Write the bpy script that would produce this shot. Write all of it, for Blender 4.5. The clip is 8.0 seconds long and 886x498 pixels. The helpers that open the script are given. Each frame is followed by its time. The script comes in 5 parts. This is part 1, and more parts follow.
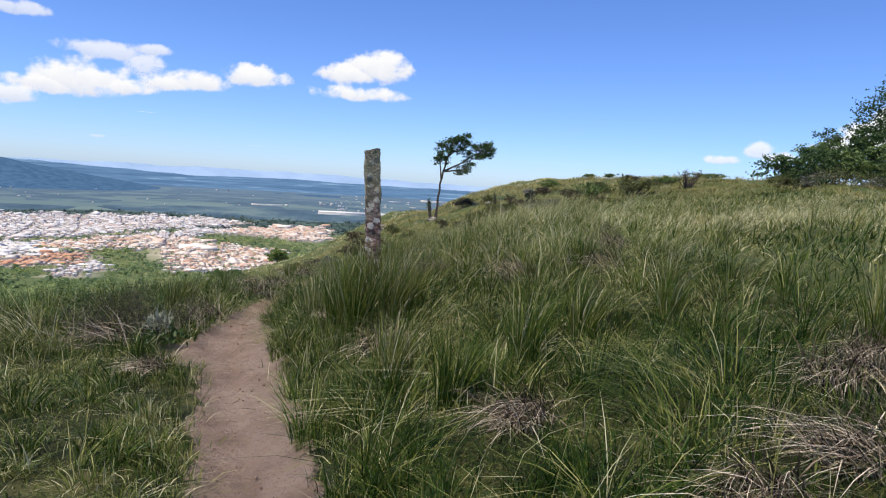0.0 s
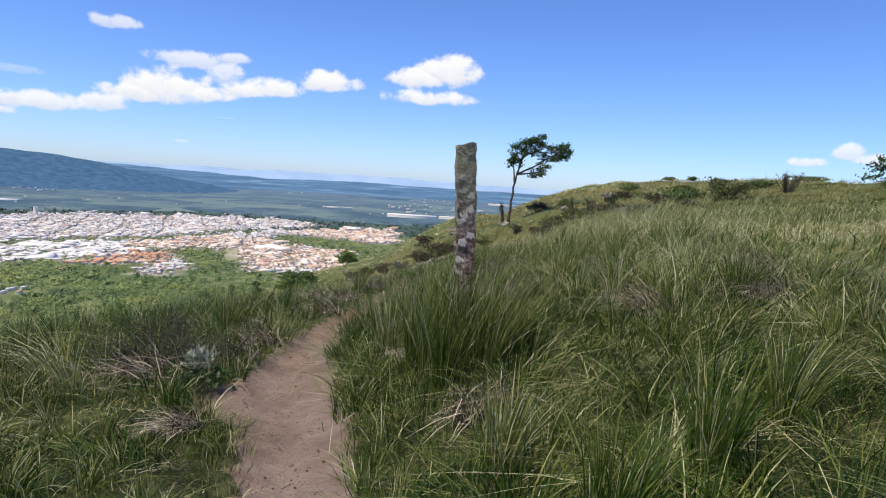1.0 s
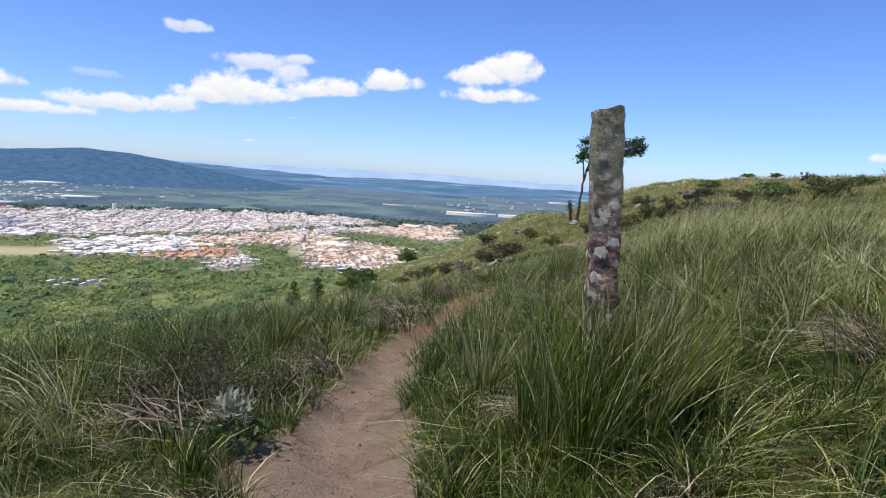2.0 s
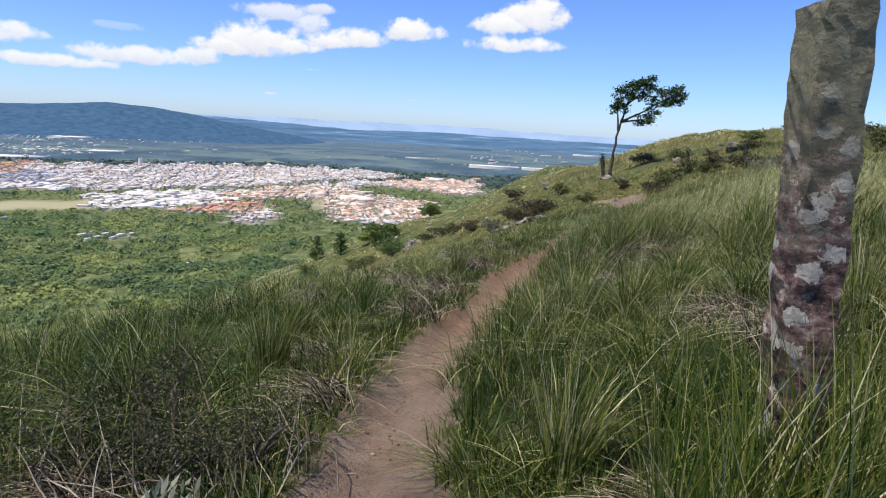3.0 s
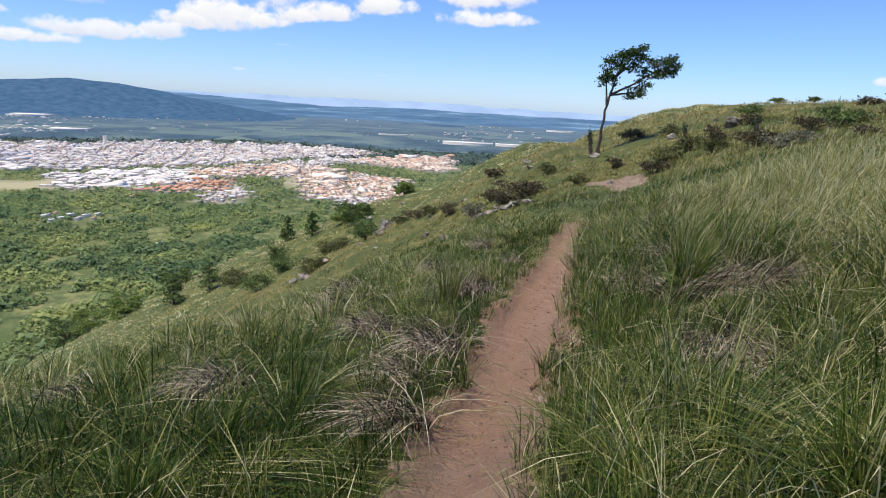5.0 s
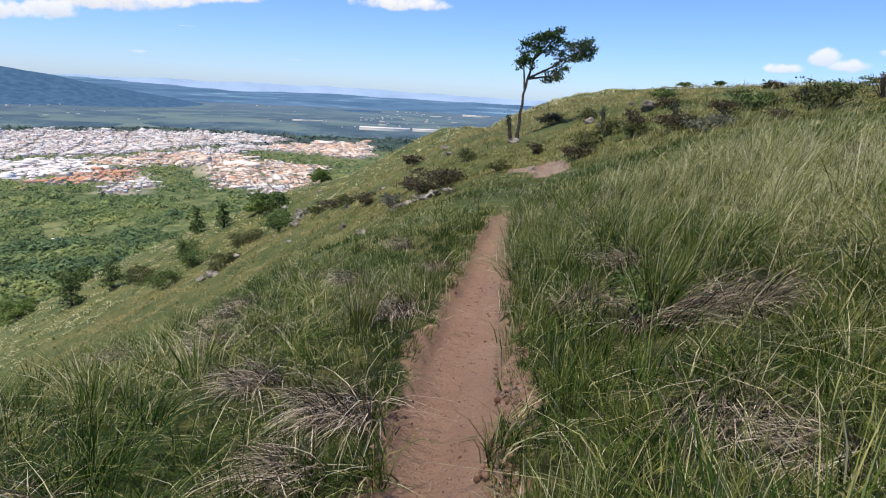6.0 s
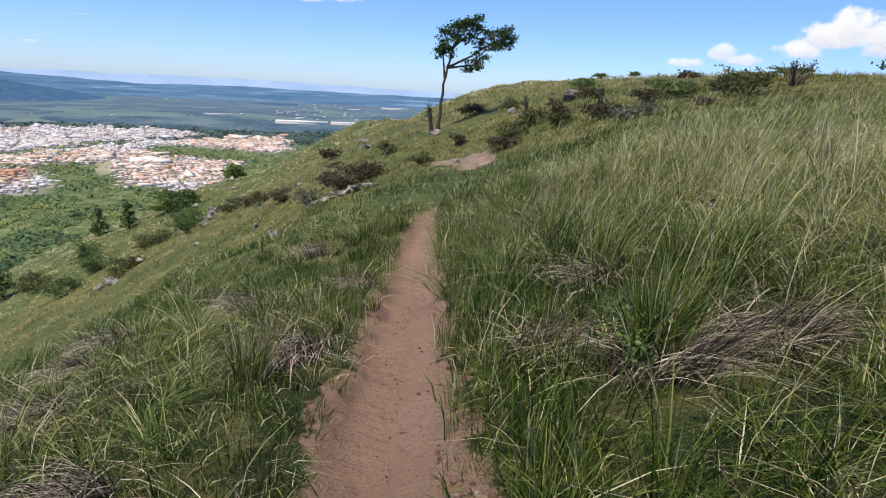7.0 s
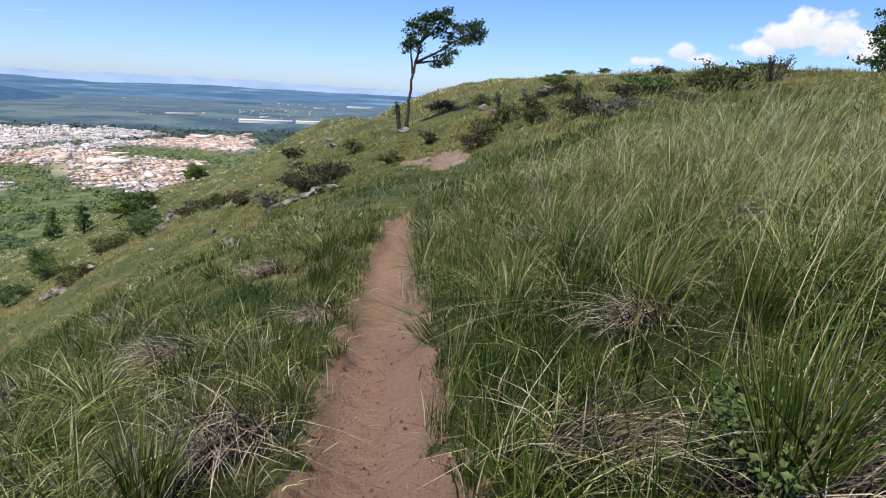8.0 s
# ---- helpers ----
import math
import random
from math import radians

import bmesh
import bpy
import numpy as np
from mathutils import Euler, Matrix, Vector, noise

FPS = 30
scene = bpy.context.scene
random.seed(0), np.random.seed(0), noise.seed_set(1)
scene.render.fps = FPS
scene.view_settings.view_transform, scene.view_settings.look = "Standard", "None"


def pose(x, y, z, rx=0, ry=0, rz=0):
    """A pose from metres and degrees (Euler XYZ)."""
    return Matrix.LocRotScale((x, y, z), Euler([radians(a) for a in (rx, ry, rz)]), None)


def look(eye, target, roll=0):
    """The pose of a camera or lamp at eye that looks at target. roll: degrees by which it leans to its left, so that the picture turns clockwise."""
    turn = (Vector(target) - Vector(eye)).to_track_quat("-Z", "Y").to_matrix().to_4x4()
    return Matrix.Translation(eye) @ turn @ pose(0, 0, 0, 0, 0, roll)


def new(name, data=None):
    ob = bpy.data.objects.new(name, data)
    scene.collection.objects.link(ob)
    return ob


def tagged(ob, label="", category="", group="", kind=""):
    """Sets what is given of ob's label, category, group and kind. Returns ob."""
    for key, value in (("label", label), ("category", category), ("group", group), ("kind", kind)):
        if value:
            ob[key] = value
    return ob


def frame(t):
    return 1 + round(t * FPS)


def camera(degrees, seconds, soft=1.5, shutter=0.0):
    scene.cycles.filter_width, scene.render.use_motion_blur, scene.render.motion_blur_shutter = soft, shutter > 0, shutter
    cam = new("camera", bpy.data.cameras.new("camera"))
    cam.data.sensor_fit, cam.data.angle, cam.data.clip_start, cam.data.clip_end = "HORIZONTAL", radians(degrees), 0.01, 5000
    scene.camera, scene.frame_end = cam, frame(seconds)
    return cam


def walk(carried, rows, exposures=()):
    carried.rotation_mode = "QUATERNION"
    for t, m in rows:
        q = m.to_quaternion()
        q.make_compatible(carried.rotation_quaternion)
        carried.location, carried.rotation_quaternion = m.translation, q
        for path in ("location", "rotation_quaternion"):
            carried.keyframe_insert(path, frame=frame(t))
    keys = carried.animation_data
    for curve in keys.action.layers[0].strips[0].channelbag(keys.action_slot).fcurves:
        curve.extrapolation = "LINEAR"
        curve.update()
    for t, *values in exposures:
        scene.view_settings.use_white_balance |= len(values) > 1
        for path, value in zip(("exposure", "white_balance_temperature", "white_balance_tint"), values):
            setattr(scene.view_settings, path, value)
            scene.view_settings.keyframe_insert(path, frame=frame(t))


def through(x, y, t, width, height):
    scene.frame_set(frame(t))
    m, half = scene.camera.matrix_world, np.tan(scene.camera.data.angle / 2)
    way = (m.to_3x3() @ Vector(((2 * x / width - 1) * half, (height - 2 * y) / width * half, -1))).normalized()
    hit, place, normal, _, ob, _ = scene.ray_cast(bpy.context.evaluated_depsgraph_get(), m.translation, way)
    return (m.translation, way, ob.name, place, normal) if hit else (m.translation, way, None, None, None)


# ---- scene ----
cam = camera(70.30, 8.0, soft=1.1)
PATH = [(0.0, 0.000, 0.000, 1.444, 83.51, -3.50, 0.33),
        (0.2, -0.047, 0.260, 1.426, 83.48, -3.53, 1.74),
        (0.4, -0.101, 0.521, 1.415, 83.54, -3.54, 2.78),
        (0.5, -0.133, 0.651, 1.413, 83.47, -3.54, 3.20),
        (0.7, -0.207, 0.912, 1.416, 83.41, -3.51, 4.40),
        (0.9, -0.290, 1.174, 1.419, 83.45, -3.49, 5.86),
        (1.0, -0.332, 1.306, 1.420, 83.42, -3.49, 6.49),
        (1.2, -0.415, 1.569, 1.408, 83.50, -3.51, 7.01),
        (1.4, -0.504, 1.831, 1.381, 83.46, -3.53, 7.56),
        (1.5, -0.554, 1.961, 1.366, 83.35, -3.52, 8.23),
        (1.7, -0.666, 2.219, 1.340, 83.40, -3.45, 9.97),
        (1.9, -0.776, 2.474, 1.320, 83.16, -3.41, 11.53),
        (2.0, -0.823, 2.600, 1.311, 82.92, -3.41, 11.85),
        (2.2, -0.898, 2.853, 1.300, 81.18, -3.37, 12.53),
        (3.3, -1.398, 4.337, 1.303, 78.52, -2.98, 14.05),
        (3.5, -1.497, 4.586, 1.284, 78.57, -3.00, 14.11),
        (3.8, -1.607, 4.969, 1.263, 78.13, -2.93, 13.98),
        (4.0, -1.666, 5.228, 1.256, 77.28, -2.88, 13.58),
        (4.2, -1.726, 5.486, 1.245, 77.13, -2.91, 13.09),
        (5.3, -2.019, 6.896, 1.167, 76.48, -2.94, 9.68),
        (5.5, -2.048, 7.153, 1.162, 76.35, -2.96, 7.70),
        (5.6, -2.062, 7.278, 1.160, 75.92, -2.96, 6.62),
        (5.8, -2.090, 7.518, 1.151, 75.68, -2.95, 5.01),
        (6.0, -2.112, 7.748, 1.132, 75.68, -2.95, 4.07),
        (6.2, -2.123, 7.972, 1.099, 75.80, -2.97, 3.00),
        (6.3, -2.126, 8.085, 1.080, 75.76, -2.98, 1.48),
        (6.5, -2.130, 8.323, 1.045, 75.38, -3.00, -0.59),
        (6.7, -2.136, 8.583, 1.021, 75.22, -3.00, -2.22),
        (6.9, -2.141, 8.848, 1.000, 75.38, -2.99, -2.83),
        (7.0, -2.142, 8.976, 0.988, 75.42, -2.98, -3.15),
        (7.2, -2.141, 9.214, 0.956, 75.32, -2.95, -4.21),
        (7.4, -2.140, 9.442, 0.921, 75.45, -2.93, -5.22),
        (7.5, -2.140, 9.557, 0.906, 75.40, -2.93, -5.58),
        (7.8, -2.154, 9.920, 0.877, 75.40, -2.95, -5.88),
        (8.0, -2.172, 10.170, 0.866, 75.45, -2.97, -6.16)]
walk(cam, [(t, pose(*p)) for t, *p in PATH])


# ---- world, sun, exposure ----
SUN_EL, SUN_AZ = 66.0, -135.0   # degrees above the horizon; clockwise from the y axis
world = bpy.data.worlds.new("sky")
scene.world = world
world.use_nodes = True
wn = world.node_tree.nodes
sky = wn.new("ShaderNodeTexSky")
sky.sky_type, sky.sun_disc = "NISHITA", False
sky.sun_elevation, sky.sun_rotation = radians(SUN_EL), radians(SUN_AZ)
sky.altitude, sky.air_density, sky.dust_density, sky.ozone_density = 900, 1.0, 0.3, 3.0
tint = wn.new("ShaderNodeVectorMath")   # the film's cool, saturated sky
tint.operation = "MULTIPLY"
tint.inputs[1].default_value = (0.67, 0.87, 1.345)
world.node_tree.links.new(sky.outputs[0], tint.inputs[0])
world.node_tree.links.new(tint.outputs[0], wn["Background"].inputs["Color"])
wn["Background"].inputs["Strength"].default_value = 0.13
sun = new("sun", bpy.data.lights.new("sun", "SUN"))
sun.data.energy, sun.data.angle, sun.data.color = 5.0, radians(0.6), (1.0, 0.90, 0.74)
sun_to = Vector((math.sin(radians(SUN_AZ)) * math.cos(radians(SUN_EL)), math.cos(radians(SUN_AZ)) * math.cos(radians(SUN_EL)), math.sin(radians(SUN_EL))))
sun.matrix_world = look(sun_to * 50, (0, 0, 0))
scene.view_settings.exposure = 0.0

# ---- the lie of the land ----
def table(knots, smooth, step):
    """A smooth curve through a few knots, as two arrays."""
    k = np.array(knots, float)
    u = np.arange(k[0, 0], k[-1, 0] + step, step)
    v = np.interp(u, k[:, 0], k[:, 1])
    n = max(1, int(smooth / step))
    w = np.hanning(2 * n + 3)[1:-1]
    v = np.convolve(np.pad(v, n, mode="reflect", reflect_type="odd"), w / w.sum(), "valid")
    return u, v


TRAIL_X = table([(-30, 9), (-5, 1.75), (0, 0.15), (2.8, -0.8), (4.3, -1.36), (6, -2.0), (7.4, -2.28), (9, -2.32), (12, -2.16),
                 (14.2, -2.06), (16.5, -1.98), (18.9, -1.8), (20.5, -1.6), (24, -0.7), (28, 0.1), (33, 0.1), (40, -0.4), (60, -1), (130, -3)], 1.0, 0.1)
TRAIL_Z = table([(-30, 0.3), (-3, 0.05), (0, 0), (6.5, -0.25), (9.4, -0.52), (12.6, -0.68), (14.5, -0.85), (16.8, -1.17), (22, -1.25), (28, -1.3), (40, -1.15), (130, -1.5)], 1.0, 0.1)
RIGHT = table([(-5, 0), (0, 0), (1.3, 0.27), (3, 0.62), (4.7, 0.95), (6.5, 1.2), (10, 1.45), (14.5, 2.0), (20, 2.15), (40, 2.1), (80, 1.5), (200, -9), (500, -90), (800, -160), (6000, -400)], 1.0, 0.25)
LEFT_NEAR = table([(-6000, -2200), (-400, -185), (-150, -85), (-60, -33), (-34, -18), (-20, -9), (-10, -2.9), (-8, -1.9), (-6, -1.1), (-4, -0.42), (-2, -0.08), (0, 0), (5, 0)], 1.0, 0.25)
LEFT_FAR = table([(-6000, -2200), (-400, -185), (-150, -85), (-60, -32), (-34, -20), (-24, -13.2), (-4.4, -1.5), (-3, -0.75), (-1.5, -0.2), (0, 0), (5, 0)], 1.0, 0.25)
BEYOND = table([(-6000, 1800), (-60, 2), (-40, 0), (130, 0), (170, 5), (230, 30), (400, 130), (6000, 2500)], 12.0, 2.0)
VALLEY = -150.0


def ease(a, b, v):
    t = np.clip((v - a) / (b - a), 0, 1)
    return t * t * (3 - 2 * t)


def trail_x(y):
    return np.interp(y, *TRAIL_X)


def trail_half(y):
    """Half the trail's width."""
    worn = 0.022 * np.sin(5.3 * y + 0.8) + 0.020 * np.sin(8.9 * y) + 0.014 * np.sin(15.7 * y + 2)
    return worn * np.interp(y, [15, 18.5], [1, 0]) + np.interp(y, [0, 3, 5, 5.9, 6.6, 8, 12, 18, 20, 21, 26.7, 27.5, 30, 31], [0.22, 0.23, 0.25, 0.30, 0.24, 0.23, 0.255, 0.195, 0.14, -0.3, -0.3, 0.5, 0.4, -0.3])


def land(x, y):
    """Height of the ground, without its small unevenness."""
    x, y = np.asarray(x, float), np.asarray(y, float)
    s = x - trail_x(y)
    tz = np.interp(y, *TRAIL_Z)
    lift = 1 + (0.42 * ease(12, 42, y) - 0.28) * ease(2, 8, s)
    right = tz * np.exp(-np.clip(s, 0, None) / 5) + np.interp(s, *RIGHT) * lift
    f = ease(6, 17, y)
    left = tz + np.interp(s, *LEFT_NEAR) * (1 - f) + np.interp(np.minimum(s + 6 * ease(75, 115, y), np.maximum(s, 0)), *LEFT_FAR) * f
    nose = np.interp(s, [-38, -22, 0, 12, 22], [0, 1, 1, 0.35, 0]) * np.interp(y, [45, 60, 80, 100, 200], [0, 0.55, 1.6, 2.9, 14])
    hill = np.where(s > 0, right, left) - np.interp(y, *BEYOND) - nose
    swell = 0.10 * np.sin(0.9 * x + 0.5 * y) * np.sin(0.7 * y - 0.4 * x) * ease(0.6, 3, np.abs(s)) * (1 + 2 * ease(10, 60, np.abs(s) + np.abs(y - 10) * 0.5))
    r = np.hypot(x, y)
    floor_z = VALLEY + 4 * np.sin(x / 170 + 1) * np.sin(y / 230) * ease(300, 900, r)
    k = 12.0
    d = np.clip(0.5 + 0.5 * (hill + swell - floor_z) / k, 0, 1)
    return floor_z * (1 - d) + (hill + swell) * d + k * d * (1 - d)


# ---- making meshes and materials ----
rng = np.random.default_rng(7)


def quick(name, verts, faces, material, smooth=False, **values):
    """A mesh object from arrays: faces is an (n, 3) or (n, 4) array; values are float attributes of the points."""
    me = bpy.data.meshes.new(name)
    verts, faces = np.asarray(verts, np.float32), np.asarray(faces, np.int32)
    k = faces.shape[1]
    me.vertices.add(len(verts))
    me.vertices.foreach_set("co", verts.ravel())
    me.loops.add(faces.size)
    me.loops.foreach_set("vertex_index", faces.ravel())
    me.polygons.add(len(faces))
    me.polygons.foreach_set("loop_start", np.arange(0, faces.size, k, dtype=np.int32))
    me.update(calc_edges=True)
    for key, v in values.items():
        me.attributes.new(key, "FLOAT", "POINT").data.foreach_set("value", np.asarray(v, np.float32))
    if smooth:
        me.polygons.foreach_set("use_smooth", np.ones(len(faces), bool))
    me.materials.append(material)
    return new(name, me)


def under(ob, parent, label=""):
    """Makes ob a part of parent. Both are given in world metres."""
    ob.parent = parent
    ob.matrix_parent_inverse = parent.matrix_world.inverted()
    if label:
        ob["label"] = label
    return ob


def base(name, x, y, z):
    ob = new(name)
    ob.empty_display_size = 0.2
    ob.location = (x, y, z)
    bpy.context.view_layer.update()
    return ob


def join(pieces):
    """Several (verts, faces) as one."""
    vs, fs, n = [], [], 0
    for v, f in pieces:
        vs.append(np.asarray(v, float))
        fs.append(np.asarray(f) + n)
        n += len(vs[-1])
    return np.concatenate(vs), np.concatenate(fs)


def tube(points, radii, sides=7):
    """A tapering limb along points, closed at its end by a point; triangles."""
    p = np.asarray(points, float)
    r = np.asarray(radii, float)
    d = np.gradient(p, axis=0)
    d /= np.linalg.norm(d, axis=1)[:, None] + 1e-9
    ref = np.array([0.31, 0.95, 0.07])
    a = np.cross(d, ref)
    a /= np.linalg.norm(a, axis=1)[:, None] + 1e-9
    b = np.cross(d, a)
    th = np.linspace(0, 2 * np.pi, sides, endpoint=False)
    v = (p[:, None] + r[:, None, None] * (np.cos(th)[None, :, None] * a[:, None] + np.sin(th)[None, :, None] * b[:, None])).reshape(-1, 3)
    f = []
    for i in range(len(p) - 1):
        for j in range(sides):
            k = (j + 1) % sides
            q = [i * sides + j, i * sides + k, (i + 1) * sides + k, (i + 1) * sides + j]
            f += [[q[0], q[1], q[2]], [q[0], q[2], q[3]]]
    n = len(v)
    v = np.concatenate([v, p[-1:] + d[-1:] * r[-1]])
    f += [[(len(p) - 1) * sides + j, (len(p) - 1) * sides + (j + 1) % sides, n] for j in range(sides)]
    return v, np.array(f)


def leaves(centres, size, gen, up=0.3):
    """Small folded leaves at centres, in random attitudes; four points and two triangles each."""
    n = len(centres)
    d = gen.normal(size=(n, 3))
    d[:, 2] = d[:, 2] * 0.7 + up
    d /= np.linalg.norm(d, axis=1)[:, None]
    w = np.cross(d, gen.normal(size=(n, 3)))
    w /= np.linalg.norm(w, axis=1)[:, None]
    s = (size * gen.uniform(0.6, 1.3, n))[:, None]
    c = np.asarray(centres)
    fold = np.cross(d, w) * s * 0.12
    v = np.stack([c - d * s * 0.5, c + w * s * 0.3 + fold, c + d * s * 0.5, c - w * s * 0.3 + fold], 1).reshape(-1, 3)
    k = np.arange(n)[:, None] * 4
    f = np.concatenate([k + [[0, 1, 2]], k + [[0, 2, 3]]])
    return v, f


def material(name, rough=0.9):
    m = bpy.data.materials.new(name)
    m.use_nodes = True
    b = m.node_tree.nodes["Principled BSDF"]
    b.inputs["Roughness"].default_value = rough
    b.inputs["Specular IOR Level"].default_value = 0.25
    return m, m.node_tree, b


def node(nt, kind, links=(), attribute_name="", operation="", interpolation_type=""):
    """A node with values or links for its inputs (number or name: value or socket)."""
    n = nt.nodes.new("ShaderNode" + kind)
    if attribute_name:
        n.attribute_name = attribute_name
    if operation:
        n.operation = operation
    if interpolation_type:
        n.interpolation_type = interpolation_type
    for k, v in dict(links).items():
        if isinstance(v, bpy.types.NodeSocket):
            nt.links.new(v, n.inputs[k])
        else:
            n.inputs[k].default_value = v
    return n


def ramp(nt, fac, stops):
    n = nt.nodes.new("ShaderNodeValToRGB")
    e = n.color_ramp.elements
    while len(e) < len(stops):
        e.new(0.5)
    for el, (p, c) in zip(e, stops):
        el.position, el.color = p, (*c, 1)
    nt.links.new(fac, n.inputs[0])
    return n.outputs[0]


def noise_of(nt, vector, scale, detail=4, rough=0.55):
    return node(nt, "TexNoise", {"Vector": vector, "Scale": scale, "Detail": detail, "Roughness": rough}).outputs["Fac"]


def mixed(nt, fac, a, b):
    n = nt.nodes.new("ShaderNodeMix")
    n.data_type = "RGBA"
    for k, v in ((0, fac), (6, a), (7, b)):
        if isinstance(v, bpy.types.NodeSocket):
            nt.links.new(v, n.inputs[k])
        else:
            n.inputs[k].default_value = v if k == 0 else (*v, 1)
    return n.outputs[2]


def maths(nt, op, a, b=0.0, c=0.0, clamp=False):
    n = nt.nodes.new("ShaderNodeMath")
    n.operation, n.use_clamp = op, clamp
    for k, v in enumerate((a, b, c)):
        if isinstance(v, bpy.types.NodeSocket):
            nt.links.new(v, n.inputs[k])
        else:
            n.inputs[k].default_value = v
    return n.outputs[0]


def attribute(nt, name):
    return node(nt, "Attribute", attribute_name=name).outputs["Fac"]


def place(nt):
    return node(nt, "NewGeometry").outputs["Position"]


def bump(nt, b, height, strength, distance):
    n = node(nt, "Bump", {"Height": height, "Strength": strength, "Distance": distance})
    nt.links.new(n.outputs[0], b.inputs["Normal"])


def grassy(name, stops, gloss=0.15, shine=0.45, up=0.16):
    """Blades: colour from the clump's tone, each blade's own chance and the way up the blade; light shines through."""
    m, nt, b = material(name, shine)
    tone, tip = attribute(nt, "tone"), attribute(nt, "tip")
    chance = node(nt, "NewGeometry").outputs["Random Per Island"]
    v = maths(nt, "MULTIPLY_ADD", chance, 0.62, maths(nt, "SUBTRACT", tone, 0.36))
    v = maths(nt, "MULTIPLY_ADD", maths(nt, "POWER", chance, 9.0), 0.45, v)
    v = maths(nt, "MULTIPLY_ADD", tip, up, v, clamp=True)
    c = ramp(nt, v, stops)
    nt.links.new(c, b.inputs["Base Color"])
    b.inputs["Specular IOR Level"].default_value = gloss
    t = node(nt, "BsdfTranslucent", {"Color": c})
    mx = node(nt, "MixShader", {0: 0.2, 1: b.outputs[0], 2: t.outputs[0]})
    nt.links.new(mx.outputs[0], nt.nodes["Material Output"].inputs[0])
    return m


GRASS = grassy("grass_blade", [(0.0, (0.014, 0.040, 0.004)), (0.22, (0.048, 0.089, 0.010)), (0.45, (0.120, 0.150, 0.026)), (0.70, (0.29, 0.285, 0.090)), (1.0, (0.64, 0.60, 0.36))])
GRASS_HILL = grassy("hill_grass_blade", [(0.0, (0.065, 0.072, 0.018)), (0.3, (0.155, 0.148, 0.040)), (0.55, (0.27, 0.24, 0.078)), (0.8, (0.36, 0.31, 0.12)), (1.0, (0.42, 0.36, 0.17))])
DRY = grassy("dry_blade", [(0.0, (0.012, 0.009, 0.007)), (0.26, (0.080, 0.058, 0.044)), (0.55, (0.37, 0.29, 0.20)), (1.0, (0.80, 0.71, 0.54))], up=0.34)


def leafy(name, dark, light, through=0.2):
    m, nt, b = material(name, 0.5)
    chance = node(nt, "NewGeometry").outputs["Random Per Island"]
    c = ramp(nt, chance, [(0.0, dark), (1.0, light)])
    nt.links.new(c, b.inputs["Base Color"])
    t = node(nt, "BsdfTranslucent", {"Color": c})
    mx = node(nt, "MixShader", {0: through, 1: b.outputs[0], 2: t.outputs[0]})
    nt.links.new(mx.outputs[0], nt.nodes["Material Output"].inputs[0])
    return m


LEAF = leafy("dark_leaf", (0.022, 0.052, 0.014), (0.075, 0.125, 0.032))
LEAF_THORN = leafy("thorn_leaf", (0.030, 0.036, 0.016), (0.115, 0.115, 0.050))
LEAF_SILVER = leafy("silver_leaf", (0.17, 0.19, 0.125), (0.36, 0.37, 0.27))
LEAF_GREEN = leafy("green_leaf", (0.095, 0.155, 0.040), (0.27, 0.34, 0.085))
LEAF_BUSH = leafy("bush_leaf", (0.055, 0.095, 0.026), (0.180, 0.245, 0.070))
LEAF_MOSS = leafy("moss_leaf", (0.060, 0.070, 0.022), (0.165, 0.170, 0.055))
LEAF_RUST = leafy("rust_leaf", (0.045, 0.038, 0.020), (0.145, 0.120, 0.062))
LEAF_GREY = leafy("grey_leaf", (0.090, 0.092, 0.058), (0.24, 0.235, 0.165))


def bark_material():
    m, nt, b = material("bark", 0.9)
    p = place(nt)
    v = noise_of(nt, p, 9, 6)
    nt.links.new(ramp(nt, v, [(0.3, (0.035, 0.026, 0.02)), (0.7, (0.13, 0.105, 0.085))]), b.inputs["Base Color"])
    bump(nt, b, noise_of(nt, p, 30, 5), 0.8, 0.03)
    return m


BARK = bark_material()


